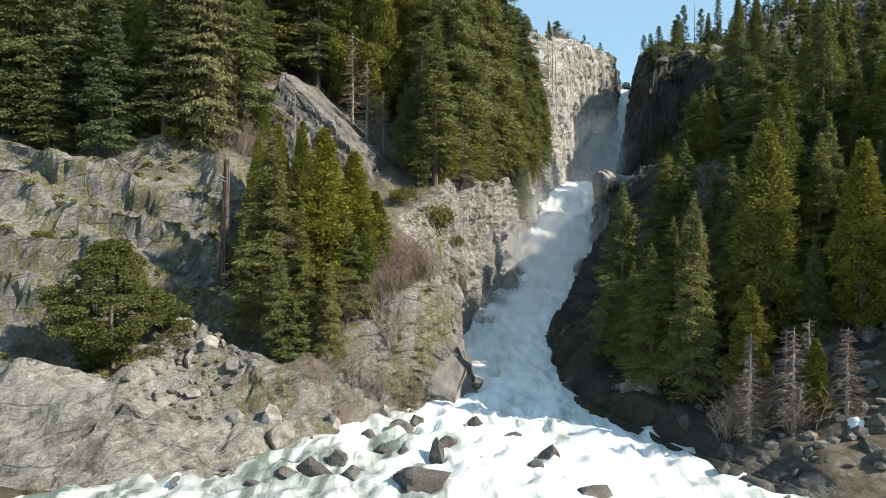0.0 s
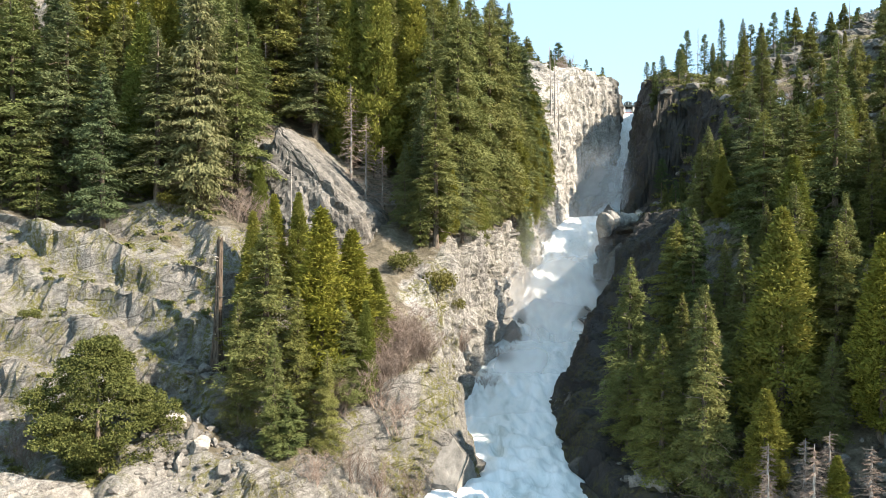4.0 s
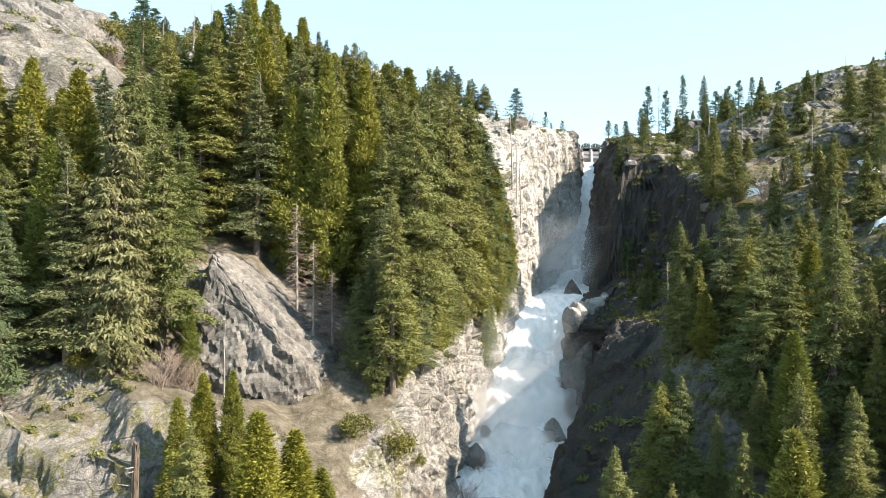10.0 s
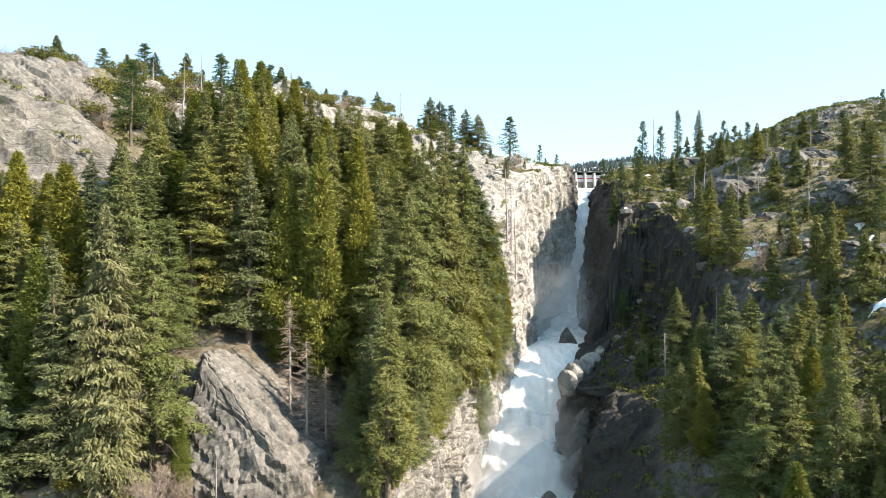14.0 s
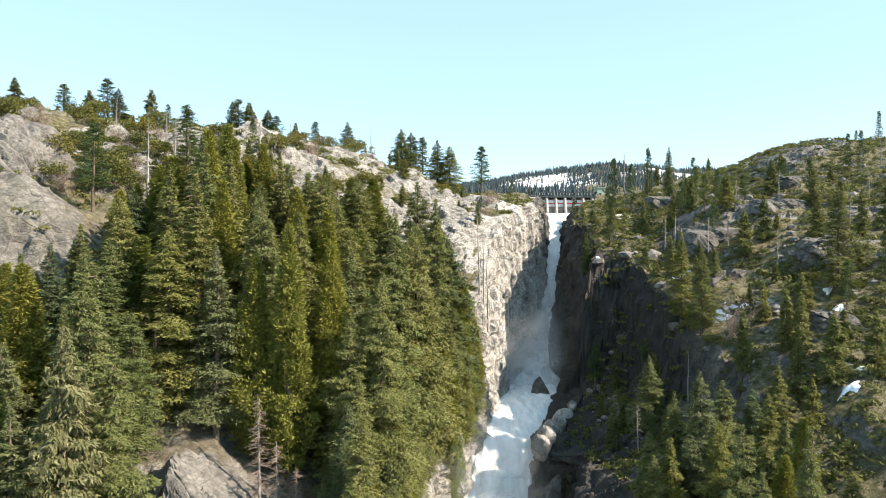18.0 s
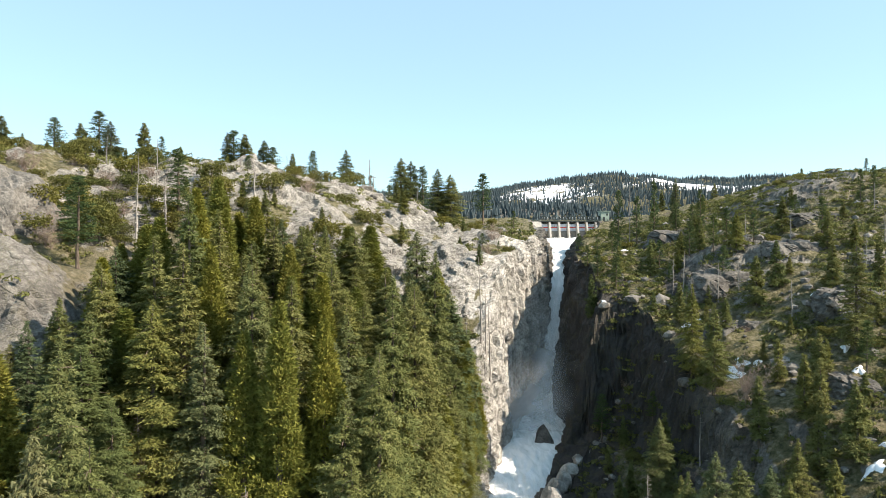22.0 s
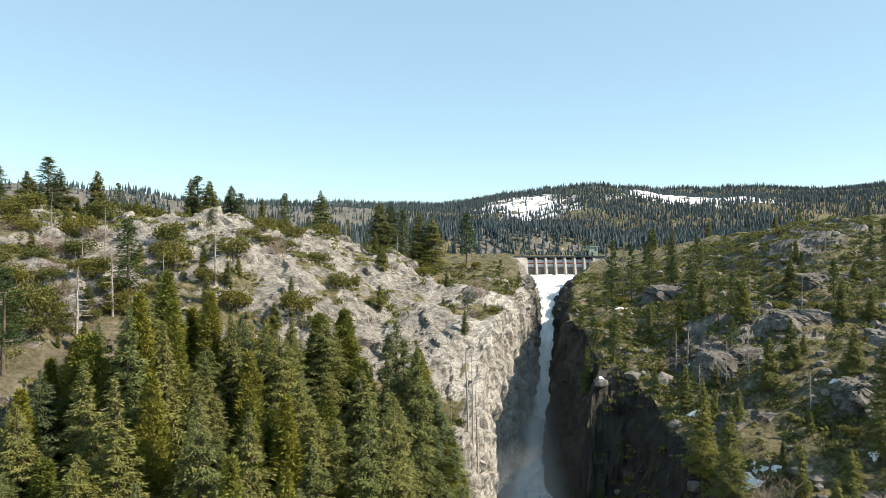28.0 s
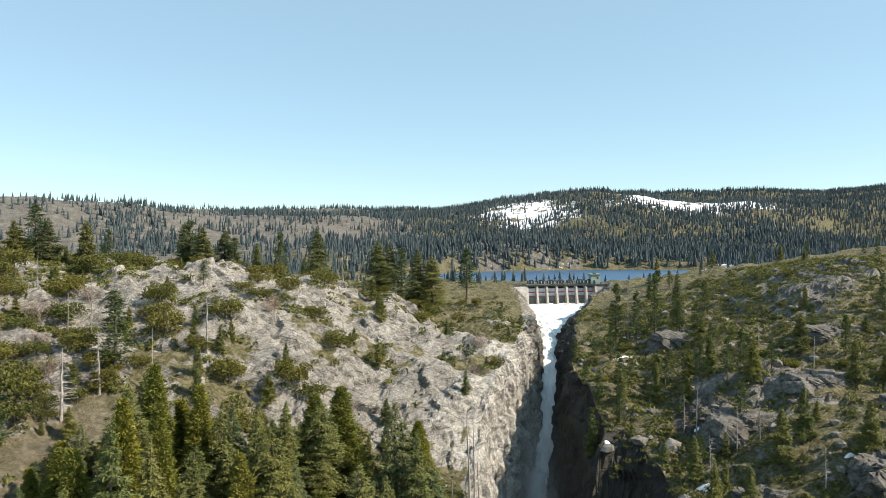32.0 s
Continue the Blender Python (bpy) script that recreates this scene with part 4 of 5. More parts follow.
RIGHT_RIDGE = (
    (99.4, 300, 23.2, 'p'), (105.5, 304, 23.9, 'd'), (112.2, 296, 22.3, 'p'), (121.7, 298, 20.1, 'f'), (132.9, 300, 12.6, 'p'), (161.1, 268, 10.2, 'd'), (169.8, 258, 12.1, 'p'), (174.0, 257, 12.1, 'p'), (206.2, 290, 12.2, 'p'), (153.1, 272, 8.2, 'f'), (105.3, 296, 19.0, 'p'),
)
LEFT_RIDGE = (
    (-108.3, 262, 7.6, 'f'), (-108.3, 300, 9.1, 'p'), (-100.1, 302, 8.5, 'f'), (-95.1, 306, 18.4, 'p'), (-89.8, 302, 10.4, 'f'), (-77.0, 298, 9.5, 'f'), (-48.7, 229, 12.6, 'p'), (-50.5, 312, 10.7, 'f'), (-48.4, 314, 12.0, 'p'), (-43.4, 308, 8.7, 'f'), (-37.8, 320, 11.6, 'f'), (-34.0, 316, 7.1, 'p'), (-26.8, 320, 8.1, 'f'), (-20.1, 340, 11.4, 'p'), (-6.5, 352, 21.5, 'f'), (21.6, 340, 21.2, 'f'), (26.4, 338, 21.2, 'p'), (33.6, 344, 24.0, 'f'), (39.0, 342, 22.1, 'f'), (56.7, 362, 23.9, 'p'), (17.1, 338, 14.3, 'f'), (-50.4, 223, 10.1, 'd'), (-55.5, 215, 10.8, 'd'), (-30.4, 240, 10.5, 'd'),
)
RIM_LEFT = (
    (-4, 136, 22, 'f'), (-1.5, 144, 28, 'f'), (1, 152, 29, 'f'), (3, 159, 29, 'f'), (5, 165, 30, 'f'), (7.5, 171, 28, 'c'), (9.5, 176, 30, 'f'), (12, 181, 30, 'f'), (15, 186, 28, 'f'), (-3, 149, 33, 'f'), (1, 163, 33, 'f'), (6, 175, 33, 'f'),
    (18, 188, 27, 'c'), (20, 193, 26, 'f'), (22, 198, 24, 'f'), (24.5, 204, 22, 'c'), (27.5, 211, 20, 'f'), (-3, 139, 26, 'f'),
)
for stand in (LEFT_FRONT, LEFT_CLIFF, LEFT_MID, LEFT_BACK, RIM_LEFT, RIGHT_FRONT, RIGHT_MID, RIGHT_SLOPE, RIGHT_RIDGE, LEFT_RIDGE):
    for x, y, h, kind in stand:
        if h > 3:
            plant(kind, x, y, min(h * (1.45 if stand is LEFT_RIDGE and h < 18 else 1), 54), 1.6 if stand in (LEFT_BACK, LEFT_FRONT) else 1.75 if stand is LEFT_RIDGE else 1.0 if stand is RIGHT_RIDGE else 1.2)
for x, y, h, kind in LEFT_RIDGE:
    for _ in range(2):
        plant("g", x + R.uniform(-4, 4), y + R.uniform(-5, 1), R.uniform(2.6, 4.6))
for x, y, h, kind in ((1.3, 140, 14, "c"), (3.8, 146, 17, "f"), (6.2, 152, 17, "f"), (7.6, 159, 19, "c"), (9.3, 166, 20, "f"), (11.5, 173, 20, "f"), (14, 179, 20, "f"), (-0.5, 134, 11, "c"), (-4, 131, 13, "f"), (-7, 135, 16, "f")):
    plant(kind, x, y, h)
for k in range(12):
    y = 186 + 2.2 * k
    plant("ffc"[k % 3], float(edges(np.array(y))[0]) - R.uniform(0.4, 2.0), y, R.uniform(16, 23), 0.85)

TAKEN = [(x, y) for stand in (LEFT_FRONT, LEFT_CLIFF, LEFT_MID, LEFT_BACK, RIM_LEFT, RIGHT_FRONT, RIGHT_MID, RIGHT_SLOPE) for x, y, h, kind in stand]


def inside(x, y, cx, cy, rx, ry):
    return ((x - cx) / rx) ** 2 + ((y - cy) / ry) ** 2 < 1


def scatter(count, box, gap, allowed, kinds, heights, tries=40):
    """Plant trees at random in a box of the plan, keeping a gap between them."""
    x0, x1, y0, y1 = box
    done = 0
    for _ in range(count * tries):
        x, y = R.uniform(x0, x1), R.uniform(y0, y1)
        if not allowed(x, y) or any((x - a) ** 2 + (y - b) ** 2 < gap * gap for a, b in TAKEN):
            continue
        TAKEN.append((x, y))
        plant(R.choice(kinds), x, y, heights(x, y), 1.3 if x < 40 else 1.2)
        done += 1
        if done == count:
            break


def rim_left(x, y):
    return x < float(edges(np.array(y))[0]) - float(wall_l(np.array(y))) - 1.5


def rim_right(x, y):
    return x > float(edges(np.array(y))[1]) + float(wall_r(np.array(y))) + 0.5


def forest_left(x, y):
    if not rim_left(x, y) or inside(x, y, -27, 136, 17, 17) or (-44 < x < -8 and y < 130) or inside(x, y, -12, 137, 11, 11) or inside(x, y, -4, 122, 11, 7):
        return False
    if x < -40 and y > 150 + (x + 75) * 1.2:
        return False
    return y < 208 + 0.3 * x


scatter(80, (-95, 26, 119, 215), 5.2, forest_left, "fffc", lambda x, y: R.uniform(22, 34) if y < 150 else R.uniform(28, 46))
scatter(44, (24, 72, 80, 150), 4.8, lambda x, y: rim_right(x, y) and y > 74 + 0.1 * x and (y < 112 or x > 51), "ffffc", lambda x, y: R.uniform(10, 20) * (1.15 if x > 45 else 1))
scatter(34, (45, 92, 70, 116), 4.2, lambda x, y: rim_right(x, y) and x > 41 + 0.25 * (y - 70), "fffc", lambda x, y: R.uniform(15, 25))
scatter(60, (60, 200, 150, 300), 3.5, lambda x, y: rim_right(x, y), "ggbb", lambda x, y: R.uniform(1.6, 3.2))
scatter(26, (62, 125, 236, 330), 4.5, lambda x, y: rim_right(x, y) and not inside(x, y, 108, 330, 24, 42), "ffpp", lambda x, y: R.uniform(5, 12))
scatter(56, (52, 160, 140, 250), 6, lambda x, y: rim_right(x, y), "ffffp", lambda x, y: R.uniform(5, 14))
scatter(20, (60, 190, 150, 270), 7, lambda x, y: rim_right(x, y), "d", lambda x, y: R.uniform(6, 11))
scatter(26, (-110, 70, 285, 370), 7, lambda x, y: rim_left(x, y), "ppfd", lambda x, y: R.uniform(5, 11))
scatter(24, (95, 250, 250, 380), 8, lambda x, y: rim_right(x, y) and not inside(x, y, 172, 290, 34, 24) and x > 128, "ppf", lambda x, y: R.uniform(5, 11))
scatter(46, (-125, -45, 196, 262), 3.6, lambda x, y: rim_left(x, y) and y > 205 + (x + 60) * 0.2, "ggggfb", lambda x, y: R.uniform(2.5, 6.5))
scatter(40, (-110, 60, 262, 330), 5, lambda x, y: rim_left(x, y) and float(crags(np.array(x), np.array(y))) < 0.1, "gggffp", lambda x, y: R.uniform(2.5, 7))
scatter(52, (-105, 26, 204, 238), 3.3, lambda x, y: rim_left(x, y), "gggfffb", lambda x, y: R.uniform(3, 8.5))
scatter(34, (-115, 62, 226, 300), 6, lambda x, y: rim_left(x, y), "ffpbgd", lambda x, y: R.uniform(3.5, 8))
scatter(30, (-60, 28, 172, 214), 4.2, forest_left, "fffc", lambda x, y: R.uniform(28, 46))
scatter(34, (-16, 0, 85, 108), 1.4, lambda x, y: rim_left(x, y), "b", lambda x, y: R.uniform(3.5, 6.5))
# cedars and firs of the clump under the outcrop, bare thickets, small bushes
for x, y, h, kind in ((-25, 92, 17, "f"), (-20, 89, 15, "f"), (-18, 93, 19, "f"), (-14, 91, 13, "f"), (-10, 97, 13, "c"), (-27, 106, 17, "c"), (-21, 108, 15, "c"), (-31, 125, 12, "c"),
                      (-13, 95, 6, "b"), (-9, 97, 7, "b"), (-6, 97, 6, "b"), (-11, 91, 5, "b"), (-8, 92, 6, "b"), (-4, 95, 5, "b"), (-7, 101, 6, "b"), (-15, 87, 4, "b"), (-12, 86, 4, "b")):
    plant(kind, x, y, h)
for x, y, h, kind in ((30, 75, 5, "b"), (33, 76, 6, "b"), (36, 72, 6, "b"), (-49, 86, 5, "b"), (-46, 84, 4, "b"), (-33, 119, 6, "b"), (-30, 121, 6, "b"),
                      (3, 128, 5, "b"), (8, 136, 5, "b"), (12, 148, 6, "b"), (16, 160, 6, "b"), (22, 185, 6, "b"), (-1, 123, 5.2, "g"), (-6.5, 121, 4.0, "g"), (2, 130, 3, "g"), (-57, 103, 2, "g"), (-60, 122, 3, "g"), (-44, 119, 3, "g")):
    plant(kind, x, y, h)


# ---- big single trees ----
def broken_snag():
    """The burnt, hollow cedar stub at the foot of the cliff."""
    root = tagged(new("broken_snag"), "tall broken reddish cedar snag with a flared hollow base", "dead tree")
    r = random.Random(3)
    bm = bmesh.new()
    rings, sides = 22, 18
    vs = []
    for k in range(rings):
        t = k / (rings - 1)
        row = []
        for s in range(sides):
            a = 6.2832 * s / sides
            rad = (0.36 + 0.25 * (1 - t) + 0.9 * (1 - t) ** 5) * (1 + 0.16 * math.sin(5 * a + 2 * t) + 0.08 * math.sin(11 * a))
            z = -1 + 18.5 * t + (r.uniform(-0.2, 1.6) if k == rings - 1 else 0)
            row.append(bm.verts.new((rad * math.cos(a) + 0.5 * t, rad * math.sin(a), z)))
        vs.append(row)
    for k in range(rings - 1):
        for s in range(sides):
            bm.faces.new((vs[k][s], vs[k][(s + 1) % sides], vs[k + 1][(s + 1) % sides], vs[k + 1][s]))
    bm.faces.new(vs[-1])
    part("trunk", bm, bark_material("red_brown_snag_wood", (0.035, 0.026, 0.02), (0.19, 0.145, 0.11)), root)
    for k in range(9):
        bm = bmesh.new()
        a, z = r.uniform(0, 6.28), r.uniform(5, 17)
        bmesh.ops.create_cone(bm, segments=5, radius1=0.09, radius2=0.02, depth=1.6, matrix=Matrix.Translation((0.4 + 1.1 * math.cos(a), 1.1 * math.sin(a), z)) @ Matrix.Rotation(a, 4, "Z") @ Matrix.Rotation(radians(80), 4, "Y"))
        part("limb_stub", bm, M_SNAG, root)
    root.matrix_basis = Matrix.Translation((-30.3, 99.8, at_ground(-30.3, 99.8) - 0.3))


broken_snag()


def bare_pole(x, y, h, rad, label="thin bare grey tree pole without limbs"):
    root = tagged(new("bare_pole"), label, "dead tree", "bare poles")
    r = random.Random(int(x * 10 + y))
    part_of("trunk", trunk_mesh(r, h, rad, M_SNAG, 0.03, 6), root)
    for k in range(6):
        bm = bmesh.new()
        a, z = r.uniform(0, 6.28), h * r.uniform(0.35, 0.95)
        bmesh.ops.create_cone(bm, segments=4, radius1=0.035, radius2=0.01, depth=1.0, matrix=Matrix.Translation((0.45 * math.cos(a), 0.45 * math.sin(a), z)) @ Matrix.Rotation(a, 4, "Z") @ Matrix.Rotation(radians(75), 4, "Y"))
        part("limb_stub", bm, M_SNAG, root)
    root.matrix_basis = Matrix.Translation((x, y, at_ground(x, y) - 0.4))


for x, y, h, rad in ((33.2, 227, 26, 0.3), (34.6, 228, 25, 0.28), (36.0, 229, 22, 0.24), (-23, 112, 19, 0.16), (-56, 236, 17, 0.2), (-60, 232, 14, 0.16), (-40, 226, 13, 0.15), (28, 219, 15, 0.18),
                     (84, 205, 15, 0.2), (75, 182, 12, 0.18), (94, 231, 14, 0.2), (100, 222, 12, 0.16), (128, 232, 12, 0.16), (64, 118, 19, 0.22), (46, 73, 9, 0.28), (48, 75, 7, 0.25), (-78, 262, 11, 0.15)):
    bare_pole(x, y, h, rad)


def bare_conifer(x, y, h, spread):
    root = tagged(new("bare_conifer"), "dead conifer with a fan of pale drooping branches", "dead tree", "dead snags")
    r = random.Random(int(x * 7 + y))
    part_of("trunk", trunk_mesh(r, h, 0.26, M_SNAG, 0.02), root)
    tagged(part_of("branchwork", dead_limbs(r, h, spread, 0.1, 190, M_TWIG, 6), root), kind="stuff")
    root.matrix_basis = Matrix.Translation((x, y, at_ground(x, y) - 0.3))


for x, y, h, spread in ((-14.3, 137, 20, 4.6), (-17.5, 141, 24, 5), (-11.5, 140, 15, 4), (-36, 150, 18, 3.5), (-26, 152, 15, 4), (50, 88, 15, 4), (-32, 165, 22, 4), (33, 76.5, 10, 3), (35.5, 72, 11, 3), (38, 74, 10, 3), (40, 70.5, 9, 2.6), (31.5, 73, 9, 2.6), (36.5, 76, 9, 2.6)):
    bare_conifer(x, y, h, spread)


def round_evergreen(x, y, radius, height):
    root = tagged(new("round_evergreen"), "broad rounded yellow-green evergreen on a cliff shelf", "bush")
    r = random.Random(11)
    part_of("trunk", trunk_mesh(r, height * 0.7, 0.4, M_BARK), root)
    m = Mesh()
    lobes = [(r.uniform(0, 6.28), r.uniform(0.1, 0.9), r.uniform(0.8, 1.25)) for _ in range(11)]
    for _ in range(300):
        t, a = r.random() ** 0.85, r.uniform(0, 6.2832)
        near = max(s * math.exp(-((t - lt) * 5) ** 2 - (1 - math.cos(a - la)) * 2.5) for la, lt, s in lobes)
        rad = radius * math.sin(math.pi * (0.22 + 0.74 * t)) ** 0.9 * (0.35 + 0.72 * near) * r.uniform(0.45, 1.0) ** 0.5
        c = Vector((rad * math.cos(a), rad * math.sin(a), height * (0.02 + 0.95 * t)))
        leaf_clump(r, m, c, 1.3, 0.65, 190, 0.36)
    part_of("crown", m.made("crown", M_BUSH), root)
    root.matrix_basis = Matrix.Translation((x, y, at_ground(x, y) - 0.3))


round_evergreen(-38, 83, 8.2, 15.5)


# ---- boulders ----
def boulder_mesh(r, mat, sub=3, flat=13):
    bm = bmesh.new()
    bmesh.ops.create_icosphere(bm, subdivisions=sub, radius=1)
    planes = [(rand_dir(r, -0.6, 1.2), r.uniform(0.42, 0.8)) for _ in range(flat)]
    off = Vector((r.uniform(0, 90), r.uniform(0, 90), r.uniform(0, 90)))
    for v in bm.verts:
        p = v.co * (1 + 0.30 * noise.noise(v.co * 1.3 + off))
        for d, k in planes:
            e = p.dot(d) - k
            if e > 0:
                p -= d * e * 0.99
        v.co = p * (1 + 0.10 * abs(noise.noise(v.co * 2.5 + off)) + 0.05 * noise.noise(v.co * 9 + off))
    me = bpy.data.meshes.new("boulder")
    bm.to_mesh(me)
    bm.free()
    me.materials.append(mat)
    return me


BR = random.Random(21)
GREY = [boulder_mesh(BR, M_STONE) for _ in range(5)]
WET = [boulder_mesh(BR, M_WET) for _ in range(5)]
PALE = [boulder_mesh(BR, M_PALE) for _ in range(3)]


def boulder(meshes, label, group, x, y, z, sx, sy, sz):
    ob = tagged(new("boulder", BR.choice(meshes)), label, "boulder", group)
    ob.matrix_basis = Matrix.Translation((x, y, z)) @ Matrix.Rotation(BR.uniform(0, 6.28), 4, "Z") @ Matrix.Rotation(BR.uniform(-0.25, 0.25), 4, "X") @ Matrix.Diagonal((sx, sy, sz, 1))
    return ob


# rocks in the rapids: x, y, half width, half height
for x, y, w, h in ((-1.6, 66.5, 4.6, 2.4), (-0.4, 74.5, 1.7, 2.0), (-4.6, 85, 2.2, 1.5), (-3.0, 86.5, 1.4, 1.3), (-8.2, 82, 1.6, 1.0), (-10.5, 72, 2.0, 1.5), (-12.5, 70, 2.3, 1.4), (-14.5, 68.5, 1.8, 1.1), (-8.5, 69, 1.5, 1.0),
                   (11.5, 75, 1.6, 1.5), (9.4, 71.5, 1.5, 1.0), (14.2, 64.5, 2.6, 1.2), (8.2, 82, 2.0, 0.9), (-3.7, 75.5, 1.5, 1.1), (1.0, 79, 1.8, 1.3), (-6.3, 77, 1.4, 0.8), (-17, 66, 1.5, 0.8), (-24, 66, 1.4, 0.9), (4.5, 88, 1.4, 0.8)):
    boulder(WET, "wet dark grey rock with foam round it in the rapids", "rocks in the river", x, y, float(water_z(np.array(y))) + 0.15 * h, w, w * 0.8, h)
for x, y, z, w, h in ((34.1, 174, 24.2, 4.2, 3.0), (16.0, 164, 20.8, 4.4, 3.8), (19.4, 175.5, 20.5, 5.0, 4.8), (14.5, 165, 19.5, 3.2, 2.6), (11.0, 158, 17.5, 3.0, 2.4), (38.5, 166, 20.5, 3.6, 3.2), (34.5, 160, 17.5, 3.2, 3.0), (54.0, 239, 51.4, 5.0, 3.8),
                      (31, 153, 17.5, 3.4, 3.6), (22.5, 124.5, 13.5, 3.4, 4.6), (25, 129, 15, 4, 5), (9, 150, 15.5, 2.4, 2.0), (7.5, 145, 14.5, 2.0, 1.6), (20.5, 105, 9.5, 3, 3.2), (21.5, 113, 11, 3.2, 4), (43, 187, 36, 4.5, 7), (41.5, 181, 30, 4, 6)):
    boulder(WET, "dark wet boulder at the edge of the falls", "rocks in the river", x, y, z, w, w * 0.85, h)
for x, y, z, w, h in ((41.8, 193, 46.6, 3.2, 3.4), (44.5, 198, 47.6, 3.4, 3.2), (47.5, 205, 47, 3.2, 3.4), (54, 214, 48.5, 3.2, 2.4), (58, 219, 50, 3.0, 2.2), (62.5, 221, 51.5, 2.6, 1.8), (51, 209, 48, 3, 2.8), (66, 222, 52.5, 2.6, 1.8)):
    boulder(PALE, "pale sunlit boulder on the spur above the falls", "boulders of the spur", x, y, z, w, w * 0.85, h)
for x, y, w, h in ((-31.5, 88.5, 1.9, 1.1), (-28.5, 85.5, 1.0, 1.3), (-27.2, 84.5, 1.3, 1.0), (-29.0, 83.0, 0.9, 1.2), (-26.5, 86.5, 0.9, 0.8), (-33, 91, 1.0, 0.7), (-30, 92, 0.8, 0.6), (-18.5, 78.5, 1.5, 1.4), (-17, 77, 2.2, 1.9), (-14.5, 80, 1.6, 1.2),
                   (-20, 80, 1.2, 1.0), (-22, 78, 1.6, 1.2), (-12.5, 84, 1.4, 1.0), (-10, 86, 1.6, 1.2), (-16.5, 83.5, 1.3, 1.0), (-24, 83, 1.2, 0.9), (-7.5, 91, 1.5, 1.3), (-11, 88.5, 1.3, 1.0)):
    boulder(PALE if BR.random() < 0.6 else GREY, "rounded grey boulder on the scree below the cliff", "scree boulders", x, y, at_ground(x, y) + 0.25 * h, w, w * 0.8, h)
# wet bank rocks; their dark stone also stands for the shade of the bank
for k in range(46):
    x = BR.uniform(26, 52)
    y = BR.uniform(62, 84)
    w = BR.uniform(0.5, 1.6)
    boulder(WET, "angular dark grey rock on the river bank", "bank rocks", x, y, at_ground(x, y) + 0.2 * w, w, w * 0.85, w * 0.75)
pyr = boulder_mesh(random.Random(5), M_STONE, 4, 12)
ob = tagged(new("rock_outcrop", pyr), "large grey wedge of rock standing in the bend of the river", "rock")
ob.matrix_basis = Matrix.Translation((-0.5, 101, 8.5)) @ Matrix.Rotation(0.5, 4, "Z") @ Matrix.Diagonal((8.6, 6.5, 11.5, 1))


def slab_outcrop(base, size, planes, seed, label, level=6, rough=1.0, mat=None):
    """A jointed granite mass: a block cut by its main faces, then broken along dipping joints."""
    bm = bmesh.new()
    bmesh.ops.create_icosphere(bm, subdivisions=level, radius=1)
    off = Vector((seed * 13.7, seed * 5.1, seed * 9.3))
    faces = [(Vector(d).normalized(), Vector(q)) for d, q in planes]
    for v in bm.verts:
        p = Vector(base) + Vector((v.co.x * size[0], v.co.y * size[1], v.co.z * size[2])) * (1 + 0.12 * noise.noise(v.co * 1.7 + off))
        for d, q in faces:
            e = (p - q).dot(d)
            if e > 0:
                p -= d * e * 0.93
        q = p + off
        w = Vector((q.x * 0.62 + q.z * 0.45, q.y * 0.8, (q.z + 0.85 * q.x) * 1.15))
        w = w + 1.2 * noise.noise_vector(q * 0.16)
        d1, c1 = noise.voronoi(w * 0.17)
        d2, c2 = noise.voronoi(w * 0.55)
        t1, t2 = noise.cell_vector(c1[0] * 7.3), noise.cell_vector(c2[0] * 5.1)
        lift = 1.2 * (t1.x - 0.5) + 0.28 * (t2.y - 0.5) - 0.7 * max(0, 0.10 - (d1[1] - d1[0])) / 0.10 - 0.28 * max(0, 0.10 - (d2[1] - d2[0])) / 0.10 + 0.25 * noise.fractal(q * 0.5, 0.8, 2.1, 4)
        v.co = p + rough * lift * (p - Vector(base)).normalized()
    me = bpy.data.meshes.new("rock_outcrop")
    bm.to_mesh(me)
    bm.free()
    me.materials.append(mat or M_CRAG)
    return tagged(new("rock_outcrop", me), label, "rock")


slab_outcrop((-24, 137, 45), (14, 11, 20), (((0.62, -0.22, 0.74), (-28.5, 141, 62)), ((-0.15, -0.86, 0.46), (-27, 128.5, 49)), ((-0.92, -0.25, 0.3), (-34.5, 137, 51)), ((0.93, -0.3, 0.2), (-13.5, 131, 46)), ((0, 0.1, 1), (-30, 142, 62.8))), 1,
             "large grey granite dome with dipping cracks among the firs")
# the crag on the left rim
slab_outcrop((-88, 208, 108), (22, 13, 22), (((0.25, -0.45, 0.85), (-87, 203, 123.5)), ((0.1, -0.95, 0.3), (-88, 196.5, 112)), ((0.9, -0.35, 0.25), (-76, 203, 110)), ((0.3, -0.8, 0.5), (-84, 199, 117))), 2,
             "weathered grey granite crag on the rim above the forest")


# broken ledges and bare domes of the right slope: x, y, half sizes, height over the ground
for k, (x, y, a, b, c, up) in enumerate(((106, 227, 15, 6, 9, 3.2), (128, 230, 11, 6, 8, 1.8), (116, 284, 13, 6, 7, 1.0), (97, 205, 9, 5, 7, 1.4), (122, 196, 12, 6, 8, 1.8), (104, 168, 8, 5, 6, 1.3), (146, 215, 12, 6, 8, 1.4), (150, 252, 14, 6, 7, 1.0))):
    z = at_ground(x, y)
    slab_outcrop((x, y, z - 1.5), (a, b, c), (((0.05 * (k % 3 - 1), -0.2, 1), (x, y, z + up)), ((0.1, -0.93, 0.35), (x, y - 0.55 * b, z)), ((-0.8, -0.3, 0.5), (x - 0.7 * a, y, z + 0.5 * up))), 3 + k,
                 "broken grey granite ledge on the brushy slope", 5, 1.5, M_LEDGE)


